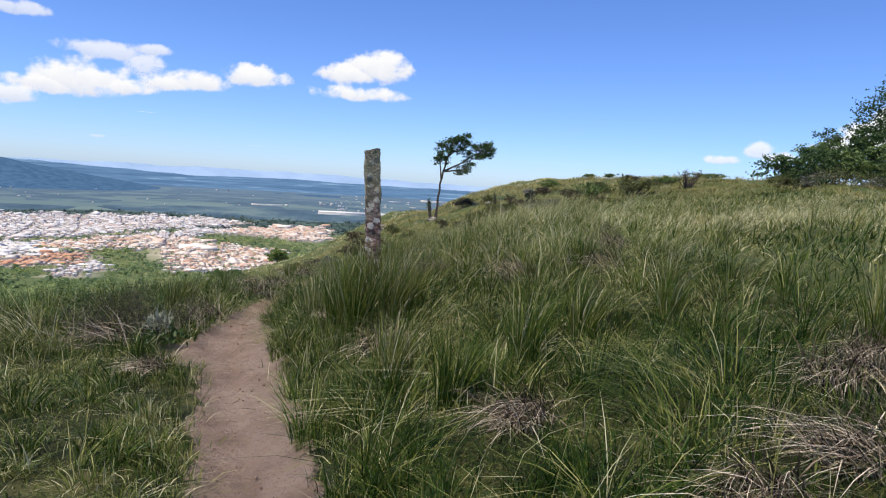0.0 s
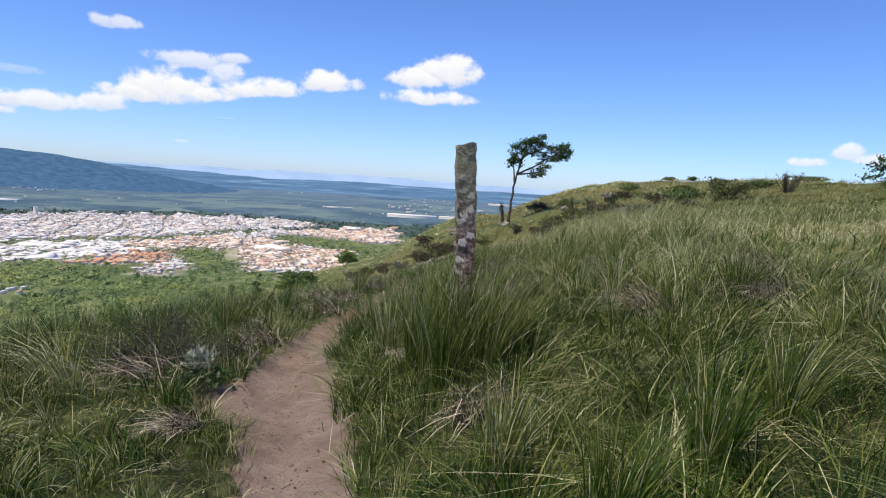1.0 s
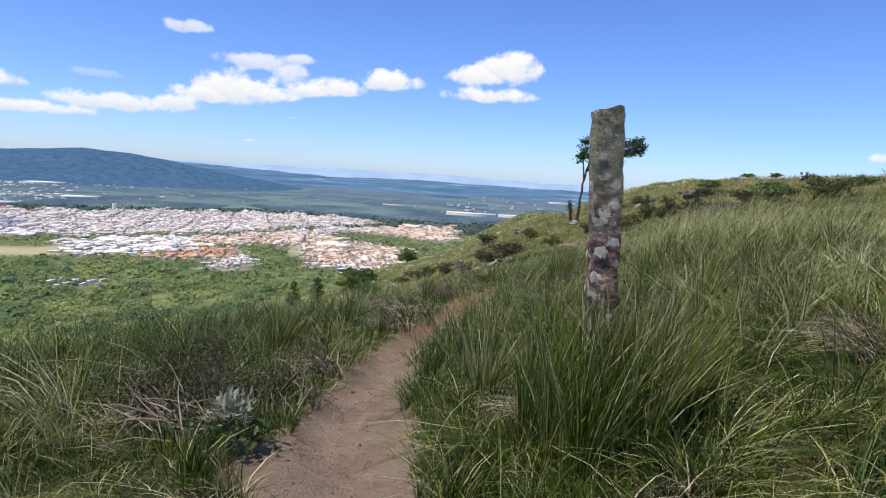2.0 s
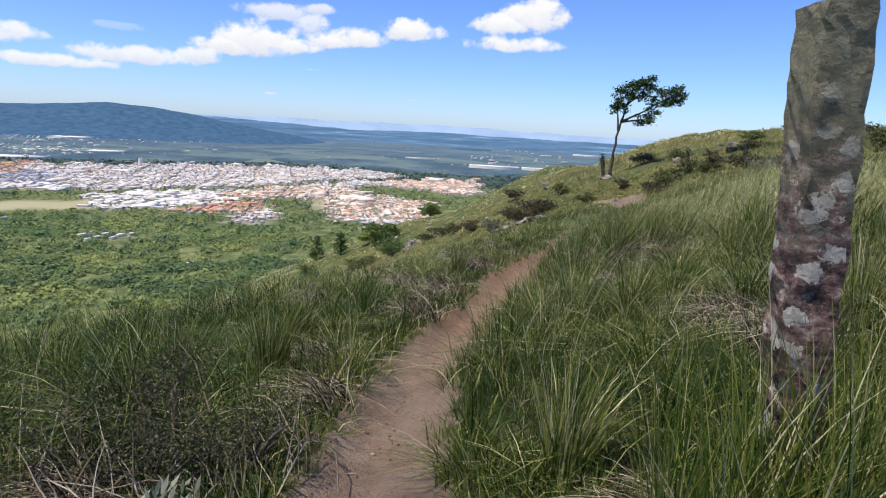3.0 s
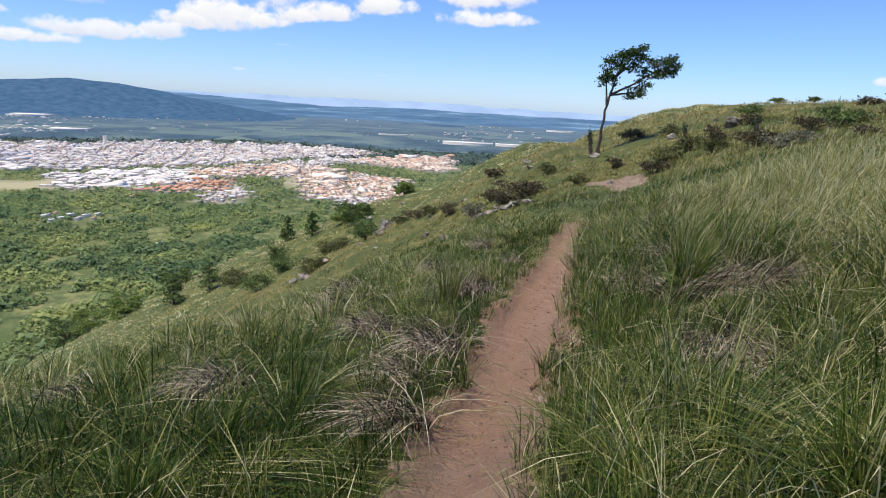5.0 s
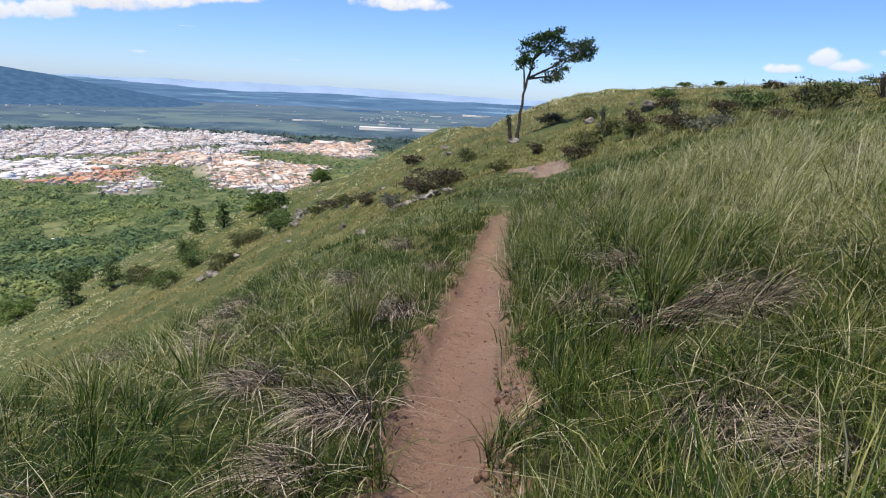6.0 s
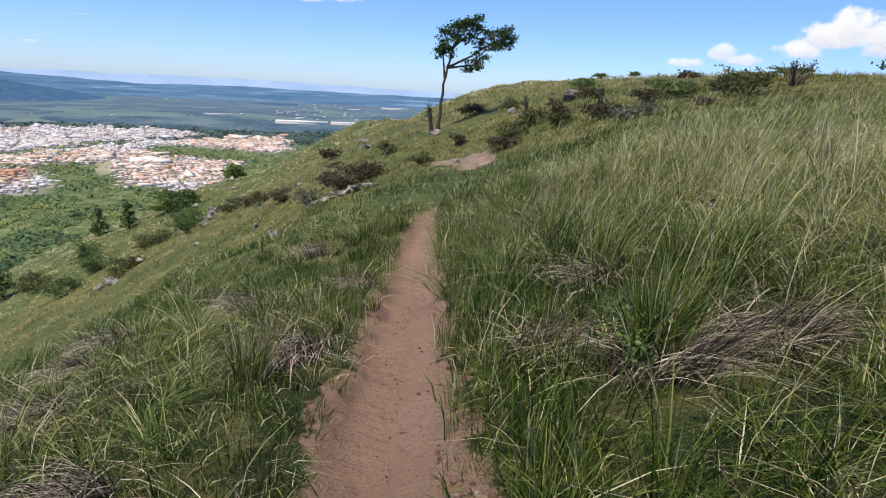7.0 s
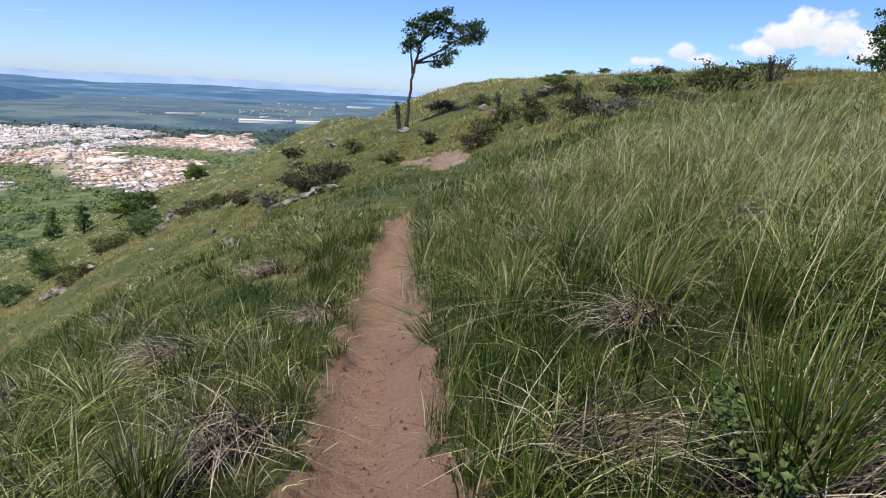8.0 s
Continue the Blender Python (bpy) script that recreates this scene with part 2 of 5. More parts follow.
def stone_material():
    """Weathered granite with pale, ochre and dark lichen."""
    m, nt, b = material("lichen_stone", 0.92)
    p = place(nt)
    flat = node(nt, "VectorMath", {0: p, 1: (1.0, 1.0, 2.2)}, operation="MULTIPLY").outputs[0]
    c = ramp(nt, noise_of(nt, flat, 13, 8, 0.72), [(0.38, (0.028, 0.020, 0.020)), (0.47, (0.15, 0.088, 0.080)), (0.55, (0.30, 0.195, 0.17)), (0.65, (0.58, 0.50, 0.44))])
    spots = node(nt, "TexVoronoi", {"Vector": node(nt, "VectorMath", {0: p, 1: (1.0, 1.0, 1.35)}, operation="MULTIPLY").outputs[0], "Scale": 15.0, "Randomness": 1.0})
    edge = maths(nt, "MULTIPLY_ADD", noise_of(nt, p, 34, 8, 0.72), 2.0, spots.outputs["Distance"])
    sel = node(nt, "SeparateColor", {0: spots.outputs["Color"]})
    pale = maths(nt, "MULTIPLY", maths(nt, "LESS_THAN", edge, 1.52), maths(nt, "GREATER_THAN", sel.outputs[0], 0.60))
    c = mixed(nt, maths(nt, "MULTIPLY", pale, 0.9), c, (0.70, 0.66, 0.57))
    dark = maths(nt, "MULTIPLY", maths(nt, "LESS_THAN", edge, 1.52), maths(nt, "GREATER_THAN", sel.outputs[1], 0.58))
    c = mixed(nt, maths(nt, "MULTIPLY", dark, 0.8), c, (0.045, 0.04, 0.036))
    z = node(nt, "SeparateXYZ", {0: p}).outputs[2]
    moss = node(nt, "MapRange", {0: maths(nt, "MULTIPLY_ADD", noise_of(nt, p, 12, 5), 0.7, z), 1: 1.35, 2: 1.75})
    c = mixed(nt, maths(nt, "MULTIPLY", moss.outputs[0], 0.75), c, (0.30, 0.30, 0.19))
    nt.links.new(c, b.inputs["Base Color"])
    bump(nt, b, maths(nt, "MULTIPLY_ADD", edge, -0.25, noise_of(nt, p, 45, 7, 0.7)), 1.0, 0.035)
    return m


STONE = stone_material()


def rock_material():
    m, nt, b = material("pale_rock", 0.92)
    p = place(nt)
    c = ramp(nt, noise_of(nt, p, 3.2, 8, 0.65), [(0.34, (0.060, 0.052, 0.040)), (0.49, (0.22, 0.196, 0.158)), (0.66, (0.47, 0.43, 0.37))])
    nt.links.new(c, b.inputs["Base Color"])
    bump(nt, b, noise_of(nt, p, 9, 7, 0.65), 0.8, 0.08)
    return m


ROCK = rock_material()


def earth_colours(nt, p):
    c = ramp(nt, noise_of(nt, p, 2.6, 8, 0.68), [(0.3, (0.18, 0.126, 0.090)), (0.5, (0.285, 0.207, 0.154)), (0.72, (0.37, 0.282, 0.218))])
    grit = node(nt, "TexVoronoi", {"Vector": p, "Scale": 55.0})
    chip = node(nt, "SeparateColor", {0: grit.outputs["Color"]})
    spot = maths(nt, "MULTIPLY", maths(nt, "LESS_THAN", grit.outputs["Distance"], 0.33), maths(nt, "GREATER_THAN", chip.outputs[0], 0.72))
    red = node(nt, "MapRange", {0: maths(nt, "MULTIPLY_ADD", noise_of(nt, p, 1.7, 3), 5.0, node(nt, "SeparateXYZ", {0: p}).outputs[1]), 1: 9.6, 2: 12.6}).outputs[0]
    red = maths(nt, "MULTIPLY", red, node(nt, "MapRange", {0: node(nt, "SeparateXYZ", {0: p}).outputs[1], 1: 18.0, 2: 24.0, 3: 1.0, 4: 0.0}).outputs[0])
    c = mixed(nt, maths(nt, "MULTIPLY", red, 0.68), c, (0.345, 0.205, 0.130))
    c = mixed(nt, maths(nt, "MULTIPLY", spot, 0.55), c, (0.17, 0.085, 0.055))
    return c, maths(nt, "MULTIPLY_ADD", noise_of(nt, p, 11, 4), 1.8, noise_of(nt, p, 42, 6, 0.75))


def ground_material():
    """Trodden earth on the trail, litter and soil under the grass, woods and fields in the valley."""
    m, nt, b = material("ground", 0.95)
    p = place(nt)
    earth, grain = earth_colours(nt, p)
    # litter and soil; the near-black end also paints in shade among the blades
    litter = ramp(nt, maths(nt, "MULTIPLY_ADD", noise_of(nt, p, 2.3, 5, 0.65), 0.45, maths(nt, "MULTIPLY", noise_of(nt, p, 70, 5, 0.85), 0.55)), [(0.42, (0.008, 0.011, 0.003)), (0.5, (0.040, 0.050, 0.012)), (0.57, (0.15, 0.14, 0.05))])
    edge = maths(nt, "MULTIPLY_ADD", maths(nt, "SUBTRACT", noise_of(nt, p, 5, 7, 0.7), 0.5), 1.7, attribute(nt, "soil"))
    bare = node(nt, "MapRange", {0: edge, 1: 0.42, 2: 0.58}).outputs[0]
    turf = ramp(nt, maths(nt, "MULTIPLY_ADD", noise_of(nt, p, 0.22, 5, 0.65), 0.5, maths(nt, "MULTIPLY", noise_of(nt, p, 2.2, 6, 0.75), 0.5)), [(0.36, (0.036, 0.054, 0.015)), (0.47, (0.078, 0.104, 0.028)), (0.55, (0.155, 0.148, 0.045)), (0.66, (0.28, 0.24, 0.092))])
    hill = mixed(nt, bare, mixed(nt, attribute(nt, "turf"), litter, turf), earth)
    fields = node(nt, "TexVoronoi", {"Vector": p, "Scale": 0.0105, "Randomness": 0.9})
    pick = node(nt, "SeparateColor", {0: fields.outputs["Color"]}).outputs[0]
    field = ramp(nt, pick, [(0.0, (0.07, 0.11, 0.035)), (0.45, (0.11, 0.15, 0.048)), (0.7, (0.19, 0.20, 0.085)), (0.9, (0.09, 0.12, 0.042))])
    wood = ramp(nt, noise_of(nt, p, 0.07, 9, 0.75), [(0.38, (0.06, 0.09, 0.034)), (0.5, (0.12, 0.15, 0.054)), (0.62, (0.23, 0.235, 0.095))])
    near = node(nt, "MapRange", {0: node(nt, "VectorMath", {0: p}, operation="LENGTH").outputs["Value"], 1: 1000.0, 2: 1300.0, 3: 1.0, 4: 0.0}).outputs[0]
    low = mixed(nt, maths(nt, "MULTIPLY", near, node(nt, "MapRange", {0: noise_of(nt, p, 0.0042, 4), 1: 0.47, 2: 0.56}).outputs[0]), wood, field)
    # distance haze mixed into the ground colour: darker blue-green beyond the town
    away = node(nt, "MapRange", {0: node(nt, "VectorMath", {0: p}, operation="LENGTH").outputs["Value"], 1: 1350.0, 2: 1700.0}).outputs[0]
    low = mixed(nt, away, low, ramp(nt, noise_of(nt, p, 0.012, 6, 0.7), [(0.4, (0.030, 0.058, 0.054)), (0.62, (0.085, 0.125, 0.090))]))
    town = ramp(nt, noise_of(nt, p, 0.035, 5, 0.6), [(0.35, (0.36, 0.31, 0.26)), (0.6, (0.50, 0.43, 0.37))])
    low = mixed(nt, attribute(nt, "town"), low, town)
    low = mixed(nt, attribute(nt, "meadow"), low, (0.38, 0.35, 0.21))
    slope = node(nt, "MapRange", {0: node(nt, "SeparateXYZ", {0: p}).outputs[2], 1: -60.0, 2: -20.0}).outputs[0]
    nt.links.new(mixed(nt, slope, low, hill), b.inputs["Base Color"])
    bump(nt, b, grain, 1.0, 0.03)
    return m


GROUND = ground_material()


def plain(name, stops, scale, rough=0.85, by_piece=False):
    m, nt, b = material(name, rough)
    v = node(nt, "NewGeometry").outputs["Random Per Island"] if by_piece else noise_of(nt, place(nt), scale, 5)
    nt.links.new(ramp(nt, v, stops), b.inputs["Base Color"])
    return m


HOUSE_WALL = plain("house_wall", [(0.0, (0.68, 0.59, 0.48)), (0.5, (0.80, 0.72, 0.60)), (0.8, (0.64, 0.48, 0.36)), (1.0, (0.86, 0.80, 0.69))], 1, by_piece=True)
WHITE_WALL = plain("white_wall", [(0.0, (0.80, 0.72, 0.60)), (1.0, (0.88, 0.81, 0.69))], 1, by_piece=True)
ROOF_MIX = plain("roof_mixed", [(0.0, (0.46, 0.33, 0.26)), (0.15, (0.60, 0.51, 0.44)), (0.45, (0.70, 0.65, 0.59)), (0.8, (0.64, 0.61, 0.57)), (1.0, (0.84, 0.82, 0.79))], 1, by_piece=True)
ROOF_PEACH = plain("roof_faded_tile", [(0.0, (0.56, 0.33, 0.21)), (0.3, (0.66, 0.46, 0.33)), (0.6, (0.73, 0.60, 0.47)), (1.0, (0.82, 0.76, 0.66))], 1, by_piece=True)
ROOF_RED = plain("roof_tile", [(0.0, (0.50, 0.25, 0.145)), (0.6, (0.62, 0.36, 0.22)), (1.0, (0.64, 0.48, 0.36))], 1, by_piece=True)
ROOF_WHITE = plain("roof_sheet", [(0.0, (0.66, 0.61, 0.55)), (0.6, (0.82, 0.78, 0.71)), (1.0, (0.68, 0.61, 0.52))], 1, by_piece=True)
ROOF_BLUE = plain("roof_blue", [(0.0, (0.24, 0.25, 0.33)), (0.6, (0.40, 0.40, 0.44)), (1.0, (0.6, 0.58, 0.57))], 1, by_piece=True)


def far_crown_material():
    m, nt, b = material("far_crown", 0.9)
    p = place(nt)
    chance = node(nt, "NewGeometry").outputs["Random Per Island"]
    patch = noise_of(nt, p, 0.014, 5)
    v = maths(nt, "MULTIPLY_ADD", chance, 0.38, maths(nt, "MULTIPLY_ADD", patch, 2.6, -0.98), clamp=True)
    c = ramp(nt, v, [(0.0, (0.072, 0.130, 0.066)), (0.35, (0.150, 0.225, 0.098)), (0.7, (0.27, 0.335, 0.125)), (1.0, (0.42, 0.45, 0.16))])
    nt.links.new(c, b.inputs["Base Color"])
    t = node(nt, "BsdfTranslucent", {"Color": c})
    mx = node(nt, "MixShader", {0: 0.3, 1: b.outputs[0], 2: t.outputs[0]})
    nt.links.new(mx.outputs[0], nt.nodes["Material Output"].inputs[0])
    return m


CROWN = far_crown_material()


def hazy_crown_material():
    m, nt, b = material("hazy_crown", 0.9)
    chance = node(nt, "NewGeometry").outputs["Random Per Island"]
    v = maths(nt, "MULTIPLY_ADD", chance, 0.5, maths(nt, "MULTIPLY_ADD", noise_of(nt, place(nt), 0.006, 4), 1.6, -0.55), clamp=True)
    # aerial haze is painted into these crowns: darker and bluer than CROWN
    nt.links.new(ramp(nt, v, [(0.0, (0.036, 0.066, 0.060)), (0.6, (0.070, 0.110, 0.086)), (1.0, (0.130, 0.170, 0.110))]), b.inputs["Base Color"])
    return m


CROWN_HAZY = hazy_crown_material()


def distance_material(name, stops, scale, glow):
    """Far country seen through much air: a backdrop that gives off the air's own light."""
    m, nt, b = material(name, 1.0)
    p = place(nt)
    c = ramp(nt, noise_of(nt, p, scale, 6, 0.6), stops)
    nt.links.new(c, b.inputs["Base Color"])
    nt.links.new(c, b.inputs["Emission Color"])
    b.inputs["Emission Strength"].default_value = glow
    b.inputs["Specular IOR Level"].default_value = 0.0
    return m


def cloud_material():
    m, nt, b = material("cloud", 1.0)
    p = place(nt)
    d = attribute(nt, "puff")
    d = maths(nt, "MULTIPLY_ADD", maths(nt, "SUBTRACT", noise_of(nt, p, 0.010, 7, 0.6), 0.5), 0.55, d)
    alpha = node(nt, "MapRange", {0: d, 1: -0.15, 2: 0.75}, interpolation_type="SMOOTHSTEP").outputs[0]
    alpha = maths(nt, "MULTIPLY", alpha, attribute(nt, "body"))
    # the cloud glows by itself; shade on its underside is painted in lavender
    shade = node(nt, "MapRange", {0: maths(nt, "MULTIPLY_ADD", noise_of(nt, p, 0.012, 5), 0.5, attribute(nt, "rise")), 1: 0.20, 2: 0.95}).outputs[0]
    e = node(nt, "Emission", {"Color": mixed(nt, shade, (0.66, 0.71, 0.86), (0.985, 0.985, 0.99)), "Strength": 1.0})
    mx = node(nt, "MixShader", {0: alpha, 1: node(nt, "BsdfTransparent").outputs[0], 2: e.outputs[0]})
    nt.links.new(mx.outputs[0], nt.nodes["Material Output"].inputs[0])
    return m


CLOUD = cloud_material()


# ---- the ground ----
def spaced(*runs):
    """Grid lines: (from, to, step) runs, the step growing when it is a pair."""
    out = []
    for a, b, st in runs:
        n = max(1, int(round((b - a) / st)))
        out.append(np.linspace(a, b, n, endpoint=False))
    return np.concatenate(out + [[runs[-1][1]]])


def in_zone(az, dep, a0, a1, d0, d1, soft=0.25):
    return ease(a0 - soft, a0 + soft, az) * (1 - ease(a1 - soft, a1 + soft, az)) * ease(d0 - soft * 0.5, d0 + soft * 0.5, dep) * (1 - ease(d1 - soft * 0.5, d1 + soft * 0.5, dep))


# quarters of the town: bearing from, to, degrees below the horizon from, to, roofs
QUARTERS = [(-39, -18.5, 4.65, 6.6, "mixed"), (-18.8, -10.5, 5.0, 6.35, "peach"), (-33, -18, 5.9, 7.55, "peach"), (-43, -32, 6.5, 8.2, "white"), (-36, -29.3, 7.7, 8.65, "red"),
            (-24.2, -14.5, 7.25, 9.25, "peach"), (-31.8, -28.6, 8.55, 9.5, "mixed"), (-20.5, -17.0, 9.0, 9.75, "mixed"), (-54, -47, 4.7, 5.3, "red"), (-47, -38, 4.75, 5.4, "mixed"), (-54, -45, 5.3, 6.0, "blue"), (-45, -38, 5.3, 6.4, "mixed"), (-54, -43, 6.0, 6.5, "white")]
PARKS = [(-21.5, -18.2, 5.95, 7.0), (-18.4, -14.8, 6.15, 7.1), (-29.3, -25.2, 7.5, 8.3), (-28.2, -23.8, 8.5, 9.6), (-33.5, -30.5, 7.45, 7.6)]
ROAD = [(-60, 7.0), (-44, 6.85), (-37, 6.6), (-31.5, 6.6), (-25.3, 5.95), (-20.5, 5.45), (-10, 4.6)]   # tree-lined: bearing, degrees below the horizon


def on_road(az, dep):
    r = np.array(ROAD)
    return 1 - ease(0.10, 0.18, np.abs(dep - np.interp(az, r[:, 0], r[:, 1])))


def quarter_mask(x, y):
    az, dep = np.degrees(np.arctan2(x, y)), np.degrees(np.arctan2(-VALLEY, np.hypot(x, y)))
    az = az + 0.5 * np.sin(dep * 9) + 0.4 * np.sin(dep * 23 + az)
    dep = dep + 0.10 * np.sin(az * 1.7) + 0.06 * np.sin(az * 4.1 + 1)
    best = np.zeros_like(az)
    which = np.zeros(az.shape, int)
    for i, (a0, a1, d0, d1, _) in enumerate(QUARTERS):
        q = in_zone(az, dep, a0, a1, d0, d1)
        which = np.where(q > best, i, which)
        best = np.maximum(best, q)
    for a0, a1, d0, d1 in PARKS:
        best = best * (1 - in_zone(az, dep, a0, a1, d0, d1))
    return best * (1 - on_road(az, dep)), which


def meadow_mask(x, y):
    az, dep = np.degrees(np.arctan2(x, y)), np.degrees(np.arctan2(-VALLEY, np.hypot(x, y)))
    dep = dep + 0.08 * np.sin(az * 1.3)
    return np.maximum(in_zone(az, dep, -56, -38.5, 7.45, 8.15), 0.6 * in_zone(az, dep, -25.4, -22.8, 7.35, 8.4))


def apron(s, y):
    """How far the bare earth spreads below the trail at its bend."""
    return (0.48 * np.exp(-((y - 5.42) / 0.34) ** 4) + 0.9 * np.exp(-((y - 29.2) / 0.7) ** 4)) * (s < 0)


def make_ground():
    cols = spaced((-4900, -2200, 300), (-2200, -1200, 60), (-1200, -300, 25), (-300, -60, 12), (-60, -14, 2.0), (-14, -3.2, 0.45), (-3.2, -0.7, 0.14), (-0.7, 0.7, 0.05),
                  (0.7, 3.2, 0.14), (3.2, 14, 0.5), (14, 60, 2.5), (60, 300, 30), (300, 4900, 400))
    rows = spaced((-4900, -400, 450), (-400, -40, 40), (-40, -2, 2.0), (-2, 22, 0.15), (22, 46, 0.5), (46, 150, 2.5), (150, 400, 12), (400, 2000, 25), (2000, 4900, 200))
    s, y = np.meshgrid(cols, rows)
    keep = 1 - ease(60, 400, np.abs(s))
    x = s + trail_x(y) * keep
    z = land(x, y)
    half = trail_half(y)
    rough = np.array([noise.noise((a * 1.7, b * 1.7, 0)) + 0.5 * noise.noise((a * 5, b * 5, 3)) for a, b in zip(x.ravel(), y.ravel())]).reshape(x.shape)
    near = (1 - ease(12, 40, np.abs(s))) * (1 - ease(40, 70, y)) * ease(-30, -10, y)
    on = (1 - ease(half - 0.07, half + 0.10, np.abs(s) + 0.05 * rough)) * (1 - ease(33, 35, y)) * ease(-40, -35, y)
    dip = np.interp(y, [0, 8, 10, 16, 20], [0.05, 0.07, 0.13, 0.14, 0.10])
    z = z - on * dip * (1 - 0.25 * (s / half) ** 2 * on) + near * rough * np.where(on > 0.5, 0.012, 0.035)
    nr, nc = x.shape
    i = np.arange(nr * nc).reshape(nr, nc)
    f = np.stack([i[:-1, :-1], i[:-1, 1:], i[1:, 1:], i[1:, :-1]], -1).reshape(-1, 4)
    crumble = 0.13 * np.exp(-((y - 10.8) / 0.9) ** 2) * (s > 0) + 0.05 * np.exp(-((y - 12.0) / 0.4) ** 2) * (s < 0) + apron(s, y)
    soil = np.clip(1 - (np.abs(s) - half - crumble + 0.06) / 0.30, 0, 1) * (1 - ease(33, 35, y))
    town, _ = quarter_mask(x, y)
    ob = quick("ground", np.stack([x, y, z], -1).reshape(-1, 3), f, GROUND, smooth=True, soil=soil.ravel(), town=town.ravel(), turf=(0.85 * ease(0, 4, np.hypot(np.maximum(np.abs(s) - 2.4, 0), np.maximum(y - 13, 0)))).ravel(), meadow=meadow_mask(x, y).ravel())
    return tagged(ob, "grassy hillside with a bare reddish earth trail above a wide valley", "ground", kind="structure")


make_ground()


# ---- far country and sky ----
def polar(name, az, dist, height, mat, label):
    """A sheet over bearings az (degrees) and distances dist; height(az, dist) gives its z."""
    a, r = np.meshgrid(az, dist)
    x, y = r * np.sin(np.radians(a)), r * np.cos(np.radians(a))
    v = np.stack([x, y, height(a, r)], -1)
    n, k = a.shape
    i = np.arange(n * k).reshape(n, k)
    f = np.stack([i[:-1, :-1], i[:-1, 1:], i[1:, 1:], i[1:, :-1]], -1).reshape(-1, 4)
    return tagged(quick(name, v.reshape(-1, 3), f, mat, smooth=True), label, "backdrop", kind="structure")


def fractal(a, seed, octaves=4):
    return sum(np.array([noise.noise((v * 0.35 * 2 ** o, seed, o * 7.0)) for v in np.ravel(a)]).reshape(np.shape(a)) * 0.5 ** o for o in range(octaves))


def ridge(name, dist, depth, knots, wobble, seed, mat, label):
    """A far line of hills whose top stands at the degrees above the horizon that knots give by bearing."""
    az = np.arange(-75, 40, 0.25)
    k = np.array(knots, float)
    top = np.interp(az, k[:, 0], k[:, 1]) + wobble * fractal(az, seed) + 0.10
    crest = dict(zip(az.round(3), 1.4 + dist * np.tan(np.radians(top))))
    rs = np.array([dist - depth, dist - depth * 0.6, dist - depth * 0.25, dist])
    prof = dict(zip(rs.round(3), (0.0, 0.35, 0.8, 1.0)))

    def h(a, r):
        c = np.vectorize(lambda v: crest[round(float(v), 3)])(a)
        w = np.vectorize(lambda v: prof[round(float(v), 3)])(r)
        return VALLEY + (c - VALLEY) * w
    return polar(name, az, rs, h, mat, label)


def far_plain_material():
    """Hazy woods and fields; the haze is painted on as blue tint and glow."""
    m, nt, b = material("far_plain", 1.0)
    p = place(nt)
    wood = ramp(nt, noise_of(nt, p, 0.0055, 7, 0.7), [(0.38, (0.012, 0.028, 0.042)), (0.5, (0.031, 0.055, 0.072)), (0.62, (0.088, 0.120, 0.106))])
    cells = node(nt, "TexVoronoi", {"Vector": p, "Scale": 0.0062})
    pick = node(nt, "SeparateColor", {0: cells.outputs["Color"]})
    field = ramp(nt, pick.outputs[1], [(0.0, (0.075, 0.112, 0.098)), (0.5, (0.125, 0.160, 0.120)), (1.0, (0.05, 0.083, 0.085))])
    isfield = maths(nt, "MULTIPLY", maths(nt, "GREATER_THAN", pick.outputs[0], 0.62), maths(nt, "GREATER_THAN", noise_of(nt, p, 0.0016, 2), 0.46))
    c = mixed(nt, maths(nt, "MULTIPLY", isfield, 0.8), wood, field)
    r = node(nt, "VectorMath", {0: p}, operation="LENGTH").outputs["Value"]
    # painted haze: the tint thickens with distance
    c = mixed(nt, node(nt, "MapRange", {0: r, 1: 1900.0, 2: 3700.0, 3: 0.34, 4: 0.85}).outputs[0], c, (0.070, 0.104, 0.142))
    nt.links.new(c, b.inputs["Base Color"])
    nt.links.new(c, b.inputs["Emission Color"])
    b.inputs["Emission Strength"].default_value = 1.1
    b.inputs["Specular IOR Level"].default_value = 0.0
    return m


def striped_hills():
    """Hazy blue country with pale fields seen edge on; the haze is put in as blue colour and glow."""
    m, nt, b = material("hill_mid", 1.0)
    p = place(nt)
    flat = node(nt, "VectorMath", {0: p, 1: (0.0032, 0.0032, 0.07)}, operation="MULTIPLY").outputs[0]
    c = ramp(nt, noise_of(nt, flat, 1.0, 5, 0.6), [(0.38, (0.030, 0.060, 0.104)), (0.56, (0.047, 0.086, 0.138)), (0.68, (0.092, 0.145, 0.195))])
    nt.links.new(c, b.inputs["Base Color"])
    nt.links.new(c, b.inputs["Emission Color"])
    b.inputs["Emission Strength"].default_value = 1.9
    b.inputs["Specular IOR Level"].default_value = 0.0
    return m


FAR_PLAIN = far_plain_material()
# the hills' blue is haze put into the colour, with a glow for lit air
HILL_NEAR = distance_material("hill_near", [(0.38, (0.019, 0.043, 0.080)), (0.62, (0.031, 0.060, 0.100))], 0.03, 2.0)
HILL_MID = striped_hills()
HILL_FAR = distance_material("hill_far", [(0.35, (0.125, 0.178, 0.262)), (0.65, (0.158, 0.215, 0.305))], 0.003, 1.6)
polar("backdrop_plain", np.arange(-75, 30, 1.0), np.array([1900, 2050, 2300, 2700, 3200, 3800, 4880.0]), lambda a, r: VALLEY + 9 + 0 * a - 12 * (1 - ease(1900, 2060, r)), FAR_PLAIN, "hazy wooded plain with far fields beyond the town")
